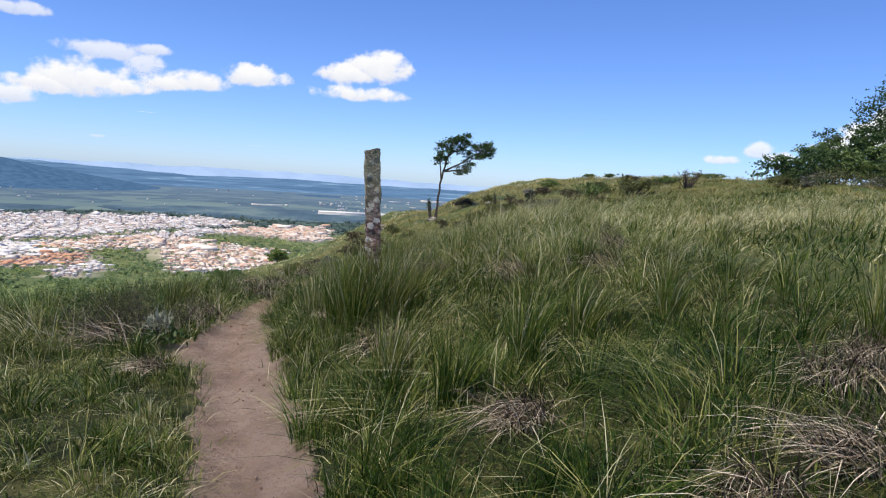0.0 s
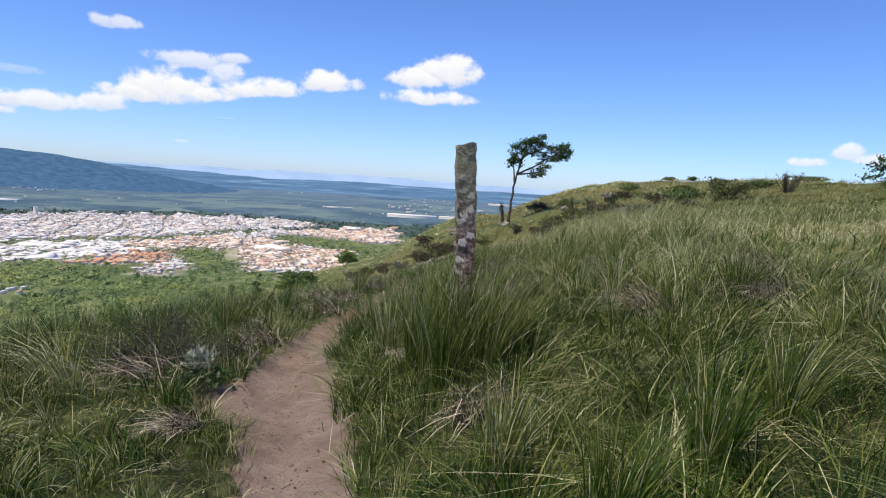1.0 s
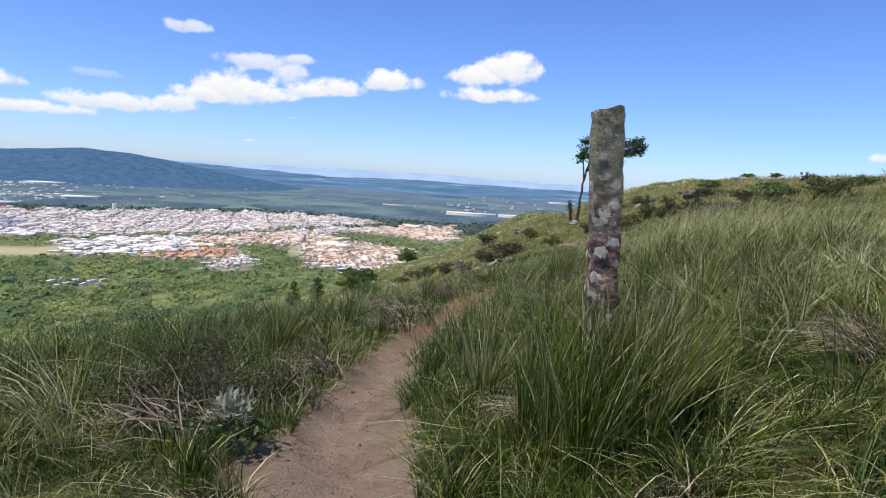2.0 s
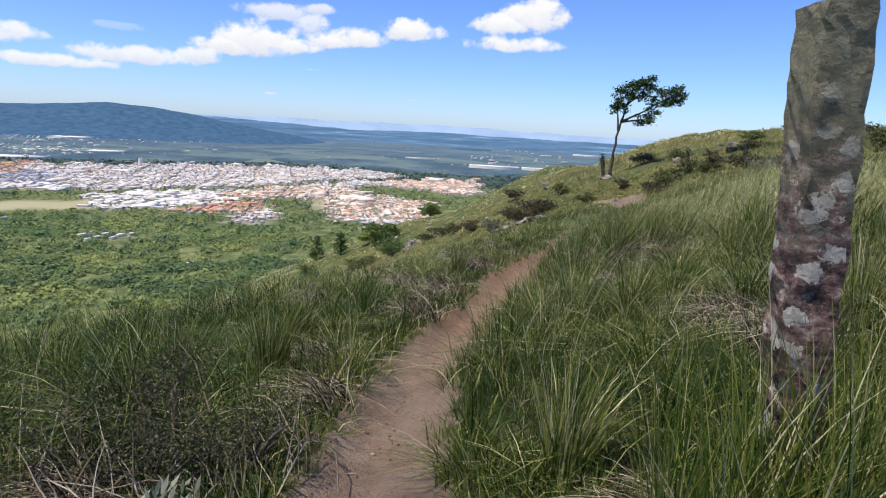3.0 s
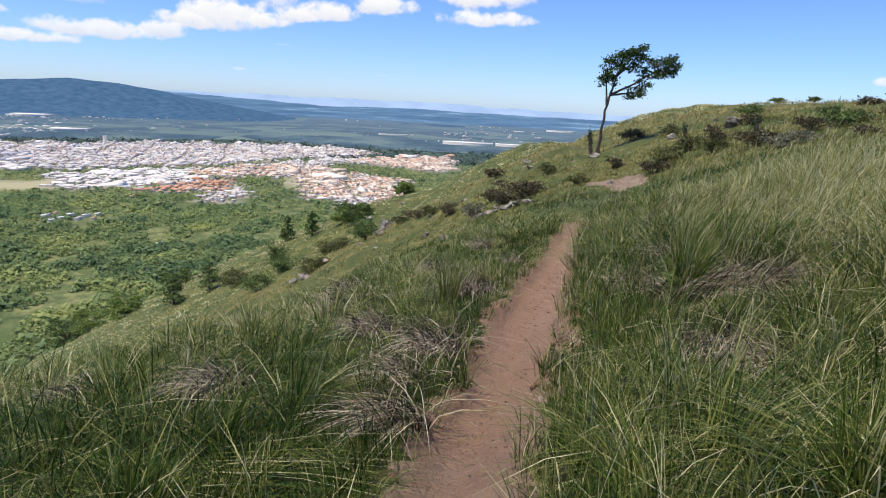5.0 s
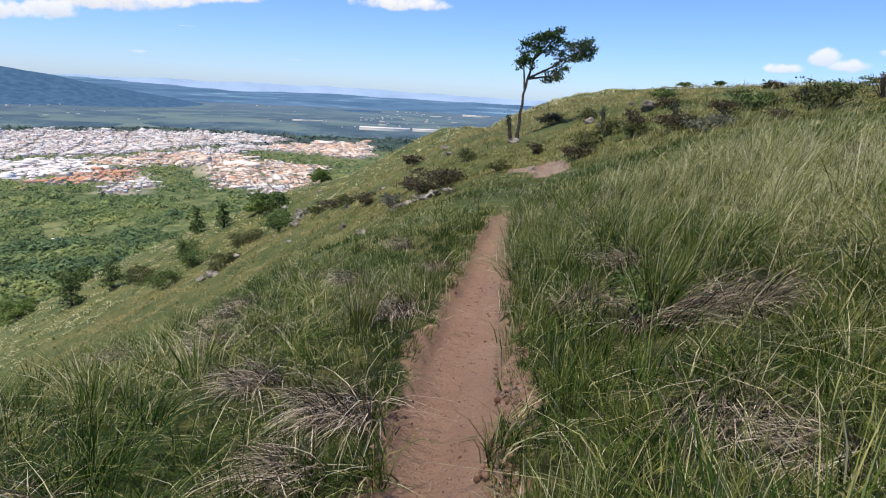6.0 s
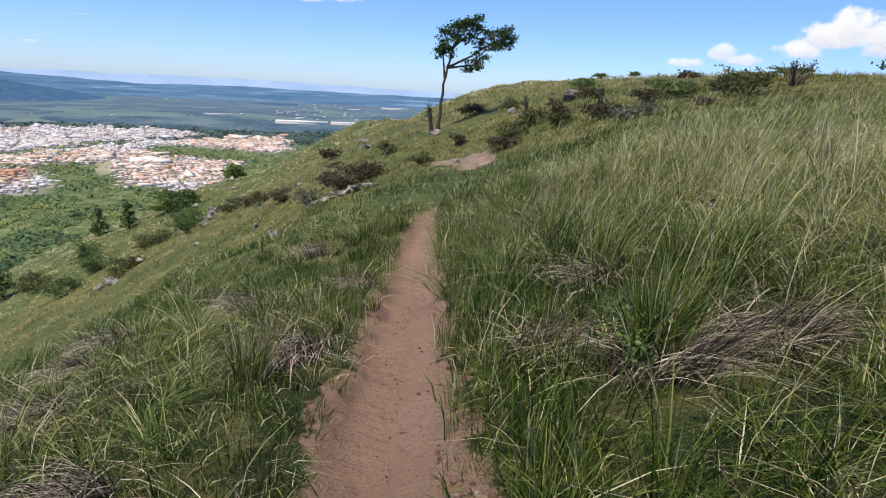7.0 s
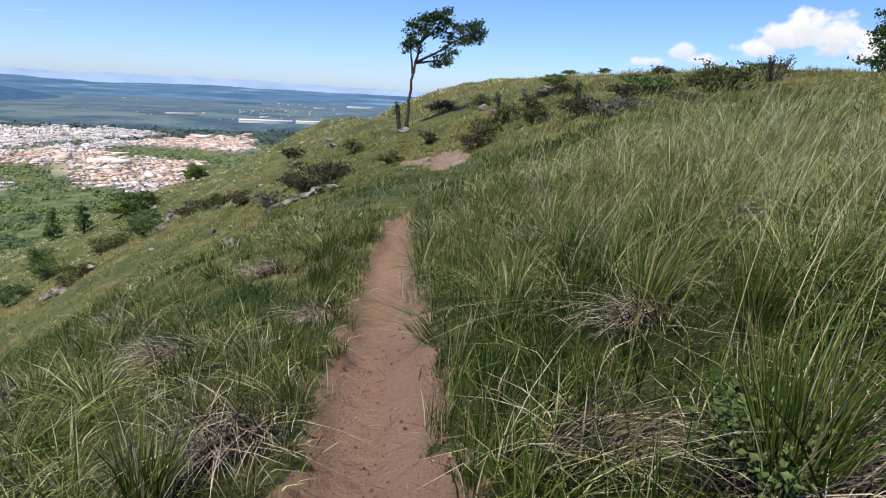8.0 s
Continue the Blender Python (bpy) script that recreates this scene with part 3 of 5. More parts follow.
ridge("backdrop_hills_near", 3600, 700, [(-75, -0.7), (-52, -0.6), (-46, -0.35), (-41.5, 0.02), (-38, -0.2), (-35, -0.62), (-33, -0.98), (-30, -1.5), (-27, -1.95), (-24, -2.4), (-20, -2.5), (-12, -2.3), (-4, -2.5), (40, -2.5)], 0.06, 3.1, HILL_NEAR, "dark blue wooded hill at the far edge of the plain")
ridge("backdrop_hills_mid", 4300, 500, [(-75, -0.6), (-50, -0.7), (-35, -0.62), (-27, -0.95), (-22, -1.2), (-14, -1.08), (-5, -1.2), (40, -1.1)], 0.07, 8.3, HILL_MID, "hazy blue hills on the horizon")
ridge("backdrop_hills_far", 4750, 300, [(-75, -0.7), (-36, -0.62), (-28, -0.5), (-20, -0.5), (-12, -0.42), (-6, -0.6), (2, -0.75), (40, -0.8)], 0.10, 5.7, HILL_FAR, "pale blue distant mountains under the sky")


def cloud(bodies, label, solid=1.0):
    """One cloud: bodies are (bearing, height, half width, half height) in degrees, flat below and heaped above."""
    b = np.array(bodies, float) * (1, 1, 1.10, 1.16)
    lo, hi = (b[:, :2] - b[:, 2:] * 1.6).min(0), (b[:, :2] + b[:, 2:] * 1.6).max(0)
    step = max(0.11, (hi[0] - lo[0]) / 140)
    a, e = np.meshgrid(np.arange(lo[0], hi[0], step), np.arange(lo[1], hi[1], step))
    seed = b[0, 0]
    puff = np.array([noise.fractal((u * 0.75, v * 0.95, seed), 0.75, 2.1, 5) for u, v in zip(a.ravel(), e.ravel())]).reshape(a.shape)
    d, rise = np.full(a.shape, -3.0), np.zeros(a.shape)
    for ca, ce, ra, re in b:
        v = (e - ce) / re
        v = np.where(v < 0, v * 1.5, v)
        q = 1 - ((a - ca) / ra) ** 2 - v ** 2
        rise = np.where(q > d, np.clip(0.5 + 0.5 * (e - ce) / re, 0, 1), rise)
        d = np.maximum(d, q)
    d = d + 0.03 + 0.62 * puff
    edge = np.minimum.reduce([a - lo[0], hi[0] - a, e - lo[1], hi[1] - e])
    d = np.where(edge < 3 * step, -3, d)
    r = 4900.0
    ra, rb = np.radians(a), np.radians(e)
    v = np.stack([r * np.sin(ra) * np.cos(rb), r * np.cos(ra) * np.cos(rb), 1.4 + r * np.sin(rb)], -1)
    n, k = a.shape
    i = np.arange(n * k).reshape(n, k)
    f = np.stack([i[:-1, :-1], i[:-1, 1:], i[1:, 1:], i[1:, :-1]], -1)
    open_face = np.maximum.reduce([d[:-1, :-1], d[1:, :-1], d[:-1, 1:], d[1:, 1:]]) > -0.4
    ob = quick("backdrop_cloud", v.reshape(-1, 3), f[open_face], CLOUD, smooth=True, puff=d.ravel(), rise=rise.ravel(), body=np.full(d.size, solid))
    return tagged(ob, label, "cloud", "clouds in the sky", "structure")


cloud([(-6.6, 9.0, 2.9, 1.5), (-9.0, 8.3, 2.6, 1.0), (-8.2, 6.7, 3.7, 0.75)], "white heaped cloud with a flat base in two tiers")
cloud([(-17.0, 7.4, 2.7, 1.0), (-21.8, 6.5, 2.6, 0.9), (-24.0, 6.1, 2.0, 0.7)], "row of small white heaped clouds")
cloud([(-30.2, 5.7, 3.6, 1.5), (-32.5, 5.1, 2.5, 0.9), (-27.0, 5.5, 2.0, 0.7)], "large bright white heaped cloud")
cloud([(-28.5, 8.1, 3.0, 0.8), (-25.5, 7.3, 1.6, 1.0), (-25.0, 8.6, 1.6, 0.5)], "thin torn white cloud", 0.75)
cloud([(-34.4, 4.2, 2.0, 0.7), (-39.5, 3.8, 4.4, 0.75), (-45.2, 2.9, 4.0, 0.55)], "long low bank of white cloud", 0.9)
cloud([(-48.5, 4.6, 3.0, 0.9), (-53.0, 4.2, 4.0, 1.0)], "white cloud bank", 0.9)
cloud([(-33.9, 10.25, 1.8, 0.6)], "small soft white cloud", 0.7)
cloud([(-40.3, 5.9, 1.6, 0.4)], "faint white wisp of cloud", 0.25)
cloud([(-25.4, 3.75, 0.9, 0.22)], "tiny wisp of cloud", 0.45)
cloud([(-29.0, 1.6, 0.6, 0.25)], "tiny wisp of cloud", 0.4)
cloud([(-17.0, 1.75, 0.7, 0.2)], "tiny wisp of cloud", 0.35)
cloud([(32.9, 4.9, 1.7, 1.2), (34.4, 5.3, 1.8, 1.5), (36.6, 4.9, 2.0, 1.6), (31.3, 3.9, 1.8, 0.8), (39.5, 4.0, 2.6, 1.3)], "big bright white cloud heaped behind the crest")
cloud([(25.9, 3.6, 1.0, 0.75), (23.3, 2.75, 1.3, 0.45), (27.6, 3.1, 1.4, 0.5)], "low white cloud above the crest", 0.8)


# ---- the town ----
def boxes(cx, cy, w, d, h, turn, roof, gable, ridge=0.9):
    """Houses: walls and roofs as two (verts, faces) sets of triangles."""
    n = len(cx)
    z = land(cx, cy) - 0.6
    c, s = np.cos(turn), np.sin(turn)

    def at(u, v, zz):
        return np.stack([cx + u * c - v * s, cy + u * s + v * c, zz], -1)
    hw, hd, e = w / 2, d / 2, 0.35
    top = z + 0.6 + h
    wv = np.stack([at(-hw, -hd, z), at(hw, -hd, z), at(hw, hd, z), at(-hw, hd, z), at(-hw, -hd, top), at(hw, -hd, top), at(hw, hd, top), at(-hw, hd, top)], 1)
    k = np.arange(n)[:, None]
    quads = [(0, 1, 5, 4), (1, 2, 6, 5), (2, 3, 7, 6), (3, 0, 4, 7)]
    wf = np.concatenate([k * 8 + np.array([q[t] for t in tri])[None] for q in quads for tri in ((0, 1, 2), (0, 2, 3))])
    rise = gable * np.minimum(w, d)
    rv = np.stack([at(-hw - e, -hd - e, top - 0.1), at(hw + e, -hd - e, top - 0.1), at(hw + e, hd + e, top - 0.1), at(-hw - e, hd + e, top - 0.1),
                   at(-hw * ridge, 0 * hd, top + rise), at(hw * ridge, 0 * hd, top + rise)], 1)
    tris = [(0, 1, 5), (0, 5, 4), (2, 3, 4), (2, 4, 5), (1, 2, 5), (3, 0, 4), (0, 2, 1), (0, 3, 2)]
    rf = np.concatenate([k * 6 + np.array(t)[None] for t in tris])
    return (wv.reshape(-1, 3), wf), (rv.reshape(-1, 3), rf)


def make_town():
    gen = np.random.default_rng(21)
    turn = 0.42
    u, v = np.meshgrid(np.arange(-2200, 2200, 6.4), np.arange(-2400, 2400, 8.2))
    u = u.ravel() + gen.uniform(-2, 2, u.size)
    v = v.ravel() + gen.uniform(-2, 2, v.size)
    street = (np.mod(u + 14 * np.sin(v / 130), 88) > 8) & (np.mod(v + 18 * np.sin(u / 170), 56) > 7)
    x, y = u * math.cos(turn) - v * math.sin(turn), u * math.sin(turn) + v * math.cos(turn)
    m, which = quarter_mask(x, y)
    kinds = np.array([q[4] for q in QUARTERS])[which]
    ok = street & (y > 200) & (gen.uniform(size=u.size) < m * 0.86) & ((kinds != "white") | (gen.uniform(size=u.size) < 0.7))
    x, y, kinds = x[ok], y[ok], kinds[ok]
    for kind, mat, label in (("mixed", ROOF_MIX, "crowded small houses with tiled and sheet roofs"), ("peach", ROOF_PEACH, "rows of small houses with faded tile roofs"), ("red", ROOF_RED, "rows of small houses with orange tile roofs"),
                             ("white", ROOF_WHITE, "low sheds with bright sheet roofs"), ("blue", ROOF_BLUE, "houses with grey-blue roofs")):
        i = kinds == kind
        n = int(i.sum())
        big = (1.7 if kind == "white" else 1.0) * np.where(gen.uniform(size=n) < 0.05, gen.uniform(1.6, 3.2, n), 1.0)
        walls, roofs = boxes(x[i], y[i], gen.lognormal(1.72, 0.42, n) * big, gen.lognormal(1.85, 0.40, n) * big, gen.uniform(1.9, 3.2, n), turn + gen.choice([0, math.pi / 2], n) + gen.normal(0, 0.06, n), None, 0.08 if kind == "white" else 0.2)
        town = base("town_houses", 0, 0, VALLEY)
        under(quick("wall", *walls, HOUSE_WALL), town)
        under(quick("roof", *roofs, mat), town, label)
        tagged(town, label, "houses", kind="stuff")


make_town()


def warehouse(az, dep, length, depth, height, turn, mat, label, category="warehouse", name="warehouse", gable=0.04):
    r = -VALLEY / math.tan(radians(dep))
    x, y = r * math.sin(radians(az)), r * math.cos(radians(az))
    (wv, wf), (rv, rf) = boxes(np.array([x]), np.array([y]), np.array([length]), np.array([depth]), np.array([height]), np.array([radians(turn)]), None, np.array([gable]), 1.0)
    lift = 9.5 if r > 2100 else 0.0
    wv[:, 2] += lift
    rv[:, 2] += lift
    ob = base(name, x, y, float(wv[:, 2].min()))
    under(quick("wall", wv, wf, WHITE_WALL), ob)
    under(quick("roof", rv, rf, mat), ob)
    return tagged(ob, label, category)


for az, dep, ln, dp, h, turn in ((-9.1, 4.05, 165, 80, 8, 9), (-5.1, 4.0, 115, 60, 6, 6), (-15.8, 3.55, 110, 24, 3, 15), (-1.0, 2.45, 150, 60, 6, 0), (-4.6, 2.62, 60, 50, 4, 8),
                                 (-47, 2.75, 210, 180, 5, 20), (-43.8, 2.9, 130, 150, 5, 16), (-41.6, 2.6, 110, 120, 5, 24), (-37.6, 2.62, 150, 160, 6, 20), (-33.6, 2.55, 70, 80, 4, 20), (-50, 2.5, 140, 140, 5, 30)):
    warehouse(az, dep, ln, dp, h, turn, ROOF_WHITE, "long low factory hall with a white sheet roof", gable=0.01)
for az, dep, ln, dp, h, turn in ((-44.5, 4.1, 140, 90, 4, 24), (-41.5, 3.9, 100, 80, 4, 24), (-47.5, 4.3, 130, 90, 4, 24), (-36.5, 6.8, 30, 24, 3, 24), (-39.5, 6.9, 34, 24, 3, 24), (-34.2, 6.9, 26, 24, 3, 24), (-37.6, 7.2, 30, 26, 3, 24), (-33.4, 7.1, 24, 20, 3, 24),
                                 (-21.6, 9.2, 26, 18, 2.4, 24), (-23.4, 9.0, 20, 14, 2.4, 10), (-29.4, 8.75, 30, 18, 2.4, 8), (-28.2, 8.8, 14, 12, 2.4, 8)):
    warehouse(az, dep, ln, dp, h, turn, ROOF_WHITE, "warehouse with a pale sheet roof at the edge of the town", gable=0.02)
for az, dep, ln, dp, turn, mat in ((-43.6, 10.2, 15, 7, 20, ROOF_WHITE), (-43.2, 10.55, 11, 7, 30, ROOF_MIX), (-42.5, 10.4, 12, 6, 18, ROOF_WHITE), (-42.9, 10.05, 10, 6, 60, ROOF_RED), (-41.9, 10.2, 10, 7, 5, ROOF_WHITE), (-41.4, 10.5, 13, 7, 40, ROOF_MIX), (-40.8, 10.3, 14, 6, 14, ROOF_WHITE), (-40.3, 10.55, 9, 6, 50, ROOF_RED), (-40.0, 10.25, 9, 6, 20, ROOF_WHITE),
                                   (-35.6, 12.75, 12, 5, 8, ROOF_WHITE), (-49.3, 8.9, 13, 7, 20, ROOF_WHITE), (-48.6, 8.8, 11, 6, 40, ROOF_MIX), (-30.5, 9.2, 13, 7, 30, ROOF_RED), (-37.4, 9.0, 12, 6, 12, ROOF_RED)):
    warehouse(az, dep, ln * 0.7, dp * 0.8, 2.5, turn + 60, mat, "small farmhouse with a pale roof among valley trees" if mat is not ROOF_RED else "small farmhouse with a red tiled roof among valley trees", "house", "farmhouse", 0.22)

warehouse(-39.2, 4.75, 8, 8, 20, 24, ROOF_WHITE, "narrow pale tower block rising over the town", "building", "tower_block")


# ---- valley woods ----
def crowns(x, y, size, tall, gen, sprays=10, spray=0.50):
    """Tree crowns as sprays of foliage about uneven domes."""
    n = len(x)
    d = gen.normal(size=(n, sprays, 3))
    d /= np.linalg.norm(d, axis=2)[..., None]
    d *= gen.uniform(0.45, 1.1, (n, sprays, 1)) * size[:, None, None] * gen.uniform(0.7, 1.25, (n, 1, 3))
    d[..., 2] = np.abs(d[..., 2]) * tall + 0.25 * size[:, None] * tall
    c = (d + np.stack([x, y, land(x, y)], -1)[:, None]).reshape(-1, 3)
    out = d.reshape(-1, 3) / np.repeat(size, sprays)[:, None] + (0, 0, 0.35) + gen.normal(0, 0.32, (n * sprays, 3))
    out /= np.linalg.norm(out, axis=1)[:, None]
    u = np.cross(out, gen.normal(size=out.shape))
    u /= np.linalg.norm(u, axis=1)[:, None]
    w = np.cross(out, u)
    s = (spray * np.repeat(size, sprays) * gen.uniform(0.55, 1.25, n * sprays))[:, None]
    v = np.stack([c - u * s, c + w * s * gen.uniform(0.4, 0.9, s.shape), c + u * s, c - w * s * gen.uniform(0.4, 0.9, s.shape)], 1).reshape(-1, 3)
    k = np.arange(len(c))[:, None] * 4
    return v, np.concatenate([k + [[0, 2, 1]], k + [[0, 3, 2]]])


def make_woods():
    gen = np.random.default_rng(4)
    n = 56000
    dep = 4.4 + 17.6 * gen.uniform(0, 1, n) ** 1.25
    az = gen.uniform(-60, -6, n)
    r = -VALLEY / np.tan(np.radians(dep))
    x, y = r * np.sin(np.radians(az)), r * np.cos(np.radians(az))
    z = land(x, y)
    t, _ = quarter_mask(x, y)
    t = np.maximum(t, meadow_mask(x, y))
    wood = np.array([0.8 * noise.noise((a * 0.011, b * 0.007, 2)) + 0.8 * noise.noise((a * 0.034, b * 0.022, 5)) for a, b in zip(x, y)])
    park = np.zeros(n, bool)
    for a0, a1, d0, d1 in PARKS:
        park |= (az > a0) & (az < a1) & (dep > d0) & (dep < d1)
    park |= (on_road(az, dep) > 0.5) & (az < -19)
    keep = park & (gen.uniform(size=n) < 0.8) | (z < -60) & (t < 0.25) & (wood + np.interp(dep, [4, 8, 9.6, 11, 14, 22], [0.3, 0.42, 0.36, 0.26, 0.22, 0.3]) > 0.0 + 0.3 * (gen.uniform(size=n) - 0.5)) & (gen.uniform(size=n) < np.interp(dep, [5, 9, 12, 16, 22], [0.8, 0.75, 0.72, 0.7, 0.65]))
    x, y, r = x[keep], y[keep], r[keep]
    size = np.clip(gen.lognormal(0.78, 0.50, len(x)), 0.9, 6.5) * np.interp(r, [400, 900], [1.2, 1.0])
    near = r < 800
    tagged(quick("woodland", *crowns(x[near], y[near], size[near], 0.85, gen, 30, 0.30), CROWN), "dense green woodland on the valley floor", "trees", kind="stuff")
    mid = (r >= 800) & (r < 1500)
    far = r >= 1500
    tagged(quick("woodland", *crowns(x[mid], y[mid], size[mid], 0.85, gen, 12, 0.42), CROWN), "woods and hedgerows round the town", "trees", kind="stuff")
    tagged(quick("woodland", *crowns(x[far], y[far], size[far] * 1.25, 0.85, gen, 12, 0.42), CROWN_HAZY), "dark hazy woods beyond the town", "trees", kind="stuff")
    a, d = gen.uniform(-54, -8, 4400), gen.uniform(4.4, 9.5, 4400)
    r = -VALLEY / np.tan(np.radians(d))
    x, y = r * np.sin(np.radians(a)), r * np.cos(np.radians(a))
    t, _ = quarter_mask(x, y)
    k = (t > 0.5) & (gen.uniform(size=4400) < 0.5)
    tagged(quick("town_trees", *crowns(x[k], y[k], gen.uniform(2, 4.5, int(k.sum())), 1.0, gen, 8), CROWN), "scattered green trees between the houses", "trees", kind="stuff")


make_woods()


def far_buildings():
    """Small white farm and factory buildings scattered over the hazy plain."""
    gen = np.random.default_rng(51)
    n = 440
    r = np.concatenate([2150 + 1500 * gen.uniform(0, 1, n - 350) ** 1.5, gen.normal(2950, 260, 200), gen.normal(2250, 130, 150)])
    az = np.concatenate([gen.uniform(-56, 0, n - 390), gen.normal(-8, 4, 40), gen.normal(-47, 4.5, 200), gen.normal(-47, 3.5, 150)])
    x, y = r * np.sin(np.radians(az)), r * np.cos(np.radians(az))
    (wv, wf), (rv, rf) = boxes(x, y, gen.lognormal(2.0, 0.55, n), gen.uniform(6, 15, n), gen.uniform(1.8, 3.6, n), 0.3 + gen.normal(0, 0.25, n), None, 0.1)
    wv[:, 2] += 9.2
    rv[:, 2] += 9.2
    ob = base("far_buildings", 0, 2500, VALLEY)
    under(quick("wall", wv, wf, WHITE_WALL), ob)
    under(quick("roof", rv, rf, ROOF_WHITE), ob)
    return tagged(ob, "small white buildings scattered over the hazy plain", "buildings", kind="stuff")


far_buildings()


# ---- the stone post ----
def surface(x, y):
    """Height of the ground beside the trail, as things stand on it."""
    return float(land(x, y))


def stone_post():
    """A rough-hewn granite post, a little twisted and leaning."""
    x, y = -0.597, 5.86
    z0 = surface(x, y)
    bm = bmesh.new()
    bmesh.ops.create_cube(bm, size=1)
    bmesh.ops.subdivide_edges(bm, edges=[e for e in bm.edges if abs(e.verts[0].co.z - e.verts[1].co.z) > 0.5], cuts=44, use_grid_fill=True)
    bmesh.ops.subdivide_edges(bm, edges=[e for e in bm.edges if abs(e.verts[0].co.z - e.verts[1].co.z) < 1e-4], cuts=4, use_grid_fill=True)
    top = 1.66
    h = top - z0 + 0.25
    for v in bm.verts:
        u = v.co.z + 0.5
        w = 0.134 + 0.016 * (1 - u) + 0.008 * math.sin(u * 9)
        corner = max(0, abs(v.co.x) + abs(v.co.y) - 0.82) * 0.35
        px, py = v.co.x * (w - corner * w), v.co.y * (0.155 - corner * 0.15)
        pz = u * h
        n = Vector((noise.noise((px * 9, py * 9, pz * 7)), noise.noise((px * 9 + 5, py * 9, pz * 7)), 0)) * 0.013
        n += Vector((noise.noise((px * 30, py * 30, pz * 26)), noise.noise((px * 30 + 5, py * 30, pz * 26)), 0)) * 0.011
        if u > 0.97:
            pz += 0.02 * noise.noise((px * 14, py * 14, 3)) + 0.10 * px
        v.co = (px + n.x, py + n.y, pz)
    bmesh.ops.recalc_face_normals(bm, faces=bm.faces)
    me = bpy.data.meshes.new("stone_post")
    bm.to_mesh(me)
    me.materials.append(STONE)
    ob = new("stone_post", me)
    ob.matrix_world = pose(x, y, z0 - 0.25, 0.5, POST_LEAN, 12)
    return tagged(ob, "weathered granite fence post mottled with lichen, standing in grass", "post")


POST_LEAN = -3.3
stone_post()


# ---- trees and shrubs ----
def bend(a, b, sag, gen, n=7):
    """Points from a to b along a crooked line."""
    t = np.linspace(0, 1, n)[:, None]
    p = np.asarray(a) * (1 - t) + np.asarray(b) * t
    d = np.linalg.norm(np.asarray(b) - np.asarray(a))
    w = np.cumsum(gen.normal(0, 0.05 * d, (n, 3)), 0)
    w = w - w[:1] - (w[-1:] - w[:1]) * t
    p[:, 2] += (sag * d * 4 * t * (1 - t))[:, 0]
    return p + w * 0.6


def lone_tree():
    """The windswept tree on the hill's shoulder: bare crooked trunk, crown in two lobes blown over."""
    gen = np.random.default_rng(11)
    x, y = -0.55, 40.4
    z = surface(x, y)
    tree = base("tree", x, y, z)
    fork = np.array([0.30, 0.0, 3.0])
    trunk = np.array([(0, 0, -0.15), (0.0, 0, 0.3), (0.07, 0.02, 0.8), (0.06, 0, 1.3), (0.15, -0.03, 1.8), (0.14, 0, 2.2), (0.25, 0.02, 2.6), fork])
    org = np.array([x, y, z])
    under(quick("trunk", *tube(trunk + org, [0.15, 0.09, 0.076, 0.066, 0.066, 0.058, 0.060, 0.054], 9), BARK, smooth=True), tree, "crooked bare grey-brown trunk")
    ends = [(-0.02, 0.2, 3.75), (0.0, -0.2, 4.2), (0.15, 0.1, 4.65), (0.5, -0.3, 4.9), (0.9, 0.3, 5.05), (1.3, -0.2, 5.15), (1.72, 0.15, 5.35), (2.0, -0.1, 4.9), (2.5, 0.2, 4.75), (3.0, -0.2, 4.8), (3.45, 0.1, 4.7), (3.6, 0, 4.45),
            (3.15, 0.2, 4.25), (2.65, -0.2, 4.05), (2.2, 0.2, 3.6), (1.9, -0.1, 3.2), (1.45, 0.1, 3.1), (0.85, -0.2, 4.35), (1.45, 0.3, 4.45), (0.45, 0.3, 3.9), (2.0, 0.1, 4.3)]
    ends = [(0.3 + (a - 0.3) * 0.92, b, c) for a, b, c in ends]
    tips = []
    mains = [np.array([fork, (0.42, 0.03, 3.4), (0.5, 0.0, 3.9), (0.75, 0.05, 4.5)]), np.array([fork, (0.75, -0.05, 3.25), (1.25, 0.0, 3.5), (1.75, 0.05, 3.85), (2.35, 0.0, 4.2), (2.9, 0.05, 4.4)]), np.array([fork, (0.9, 0.1, 3.1), (1.5, 0.05, 3.2)]), np.array([(0.5, 0, 3.9), (0.95, 0.1, 4.3), (1.4, 0, 4.85)]), np.array([(0.2, 0, 2.5), (0.12, 0.05, 3.2), (0.08, 0.1, 3.9)])]
    spots = np.concatenate([m[1:] for m in mains])
    for m in mains:
        p = np.concatenate([bend(m[i], m[i + 1], 0.0, gen, 4)[:-1] for i in range(len(m) - 1)] + [m[-1:]])
        under(quick("limb", *tube(p + org, np.linspace(0.065, 0.022, len(p)), 6), BARK, smooth=True), tree)
    for e in ends:
        e = np.array(e)
        cost = np.linalg.norm(spots - e, axis=1) + 1.2 * np.clip(spots[:, 2] - e[2] + 0.25, 0, None)
        p = bend(spots[int(np.argmin(cost))], e, 0.04, gen, 6)
        under(quick("limb", *tube(p + org, np.linspace(0.026, 0.010, len(p)), 5), BARK, smooth=True), tree)
        for _ in range(7):
            tips.append(p[gen.integers(3, len(p))] + gen.normal(0, (0.19, 0.26, 0.13)))
        tips.append(e)
    twigs = []
    for q in tips:
        a = np.array(ends[int(np.argmin([np.linalg.norm(np.array(e) - q) for e in ends]))])
        twigs.append(tube(bend(fork + (a - fork) * 0.75, q, 0, gen, 3) + org, [0.014, 0.010, 0.006], 3))
    tagged(under(quick("twigs", *join(twigs), BARK), tree), kind="stuff")
    c = []
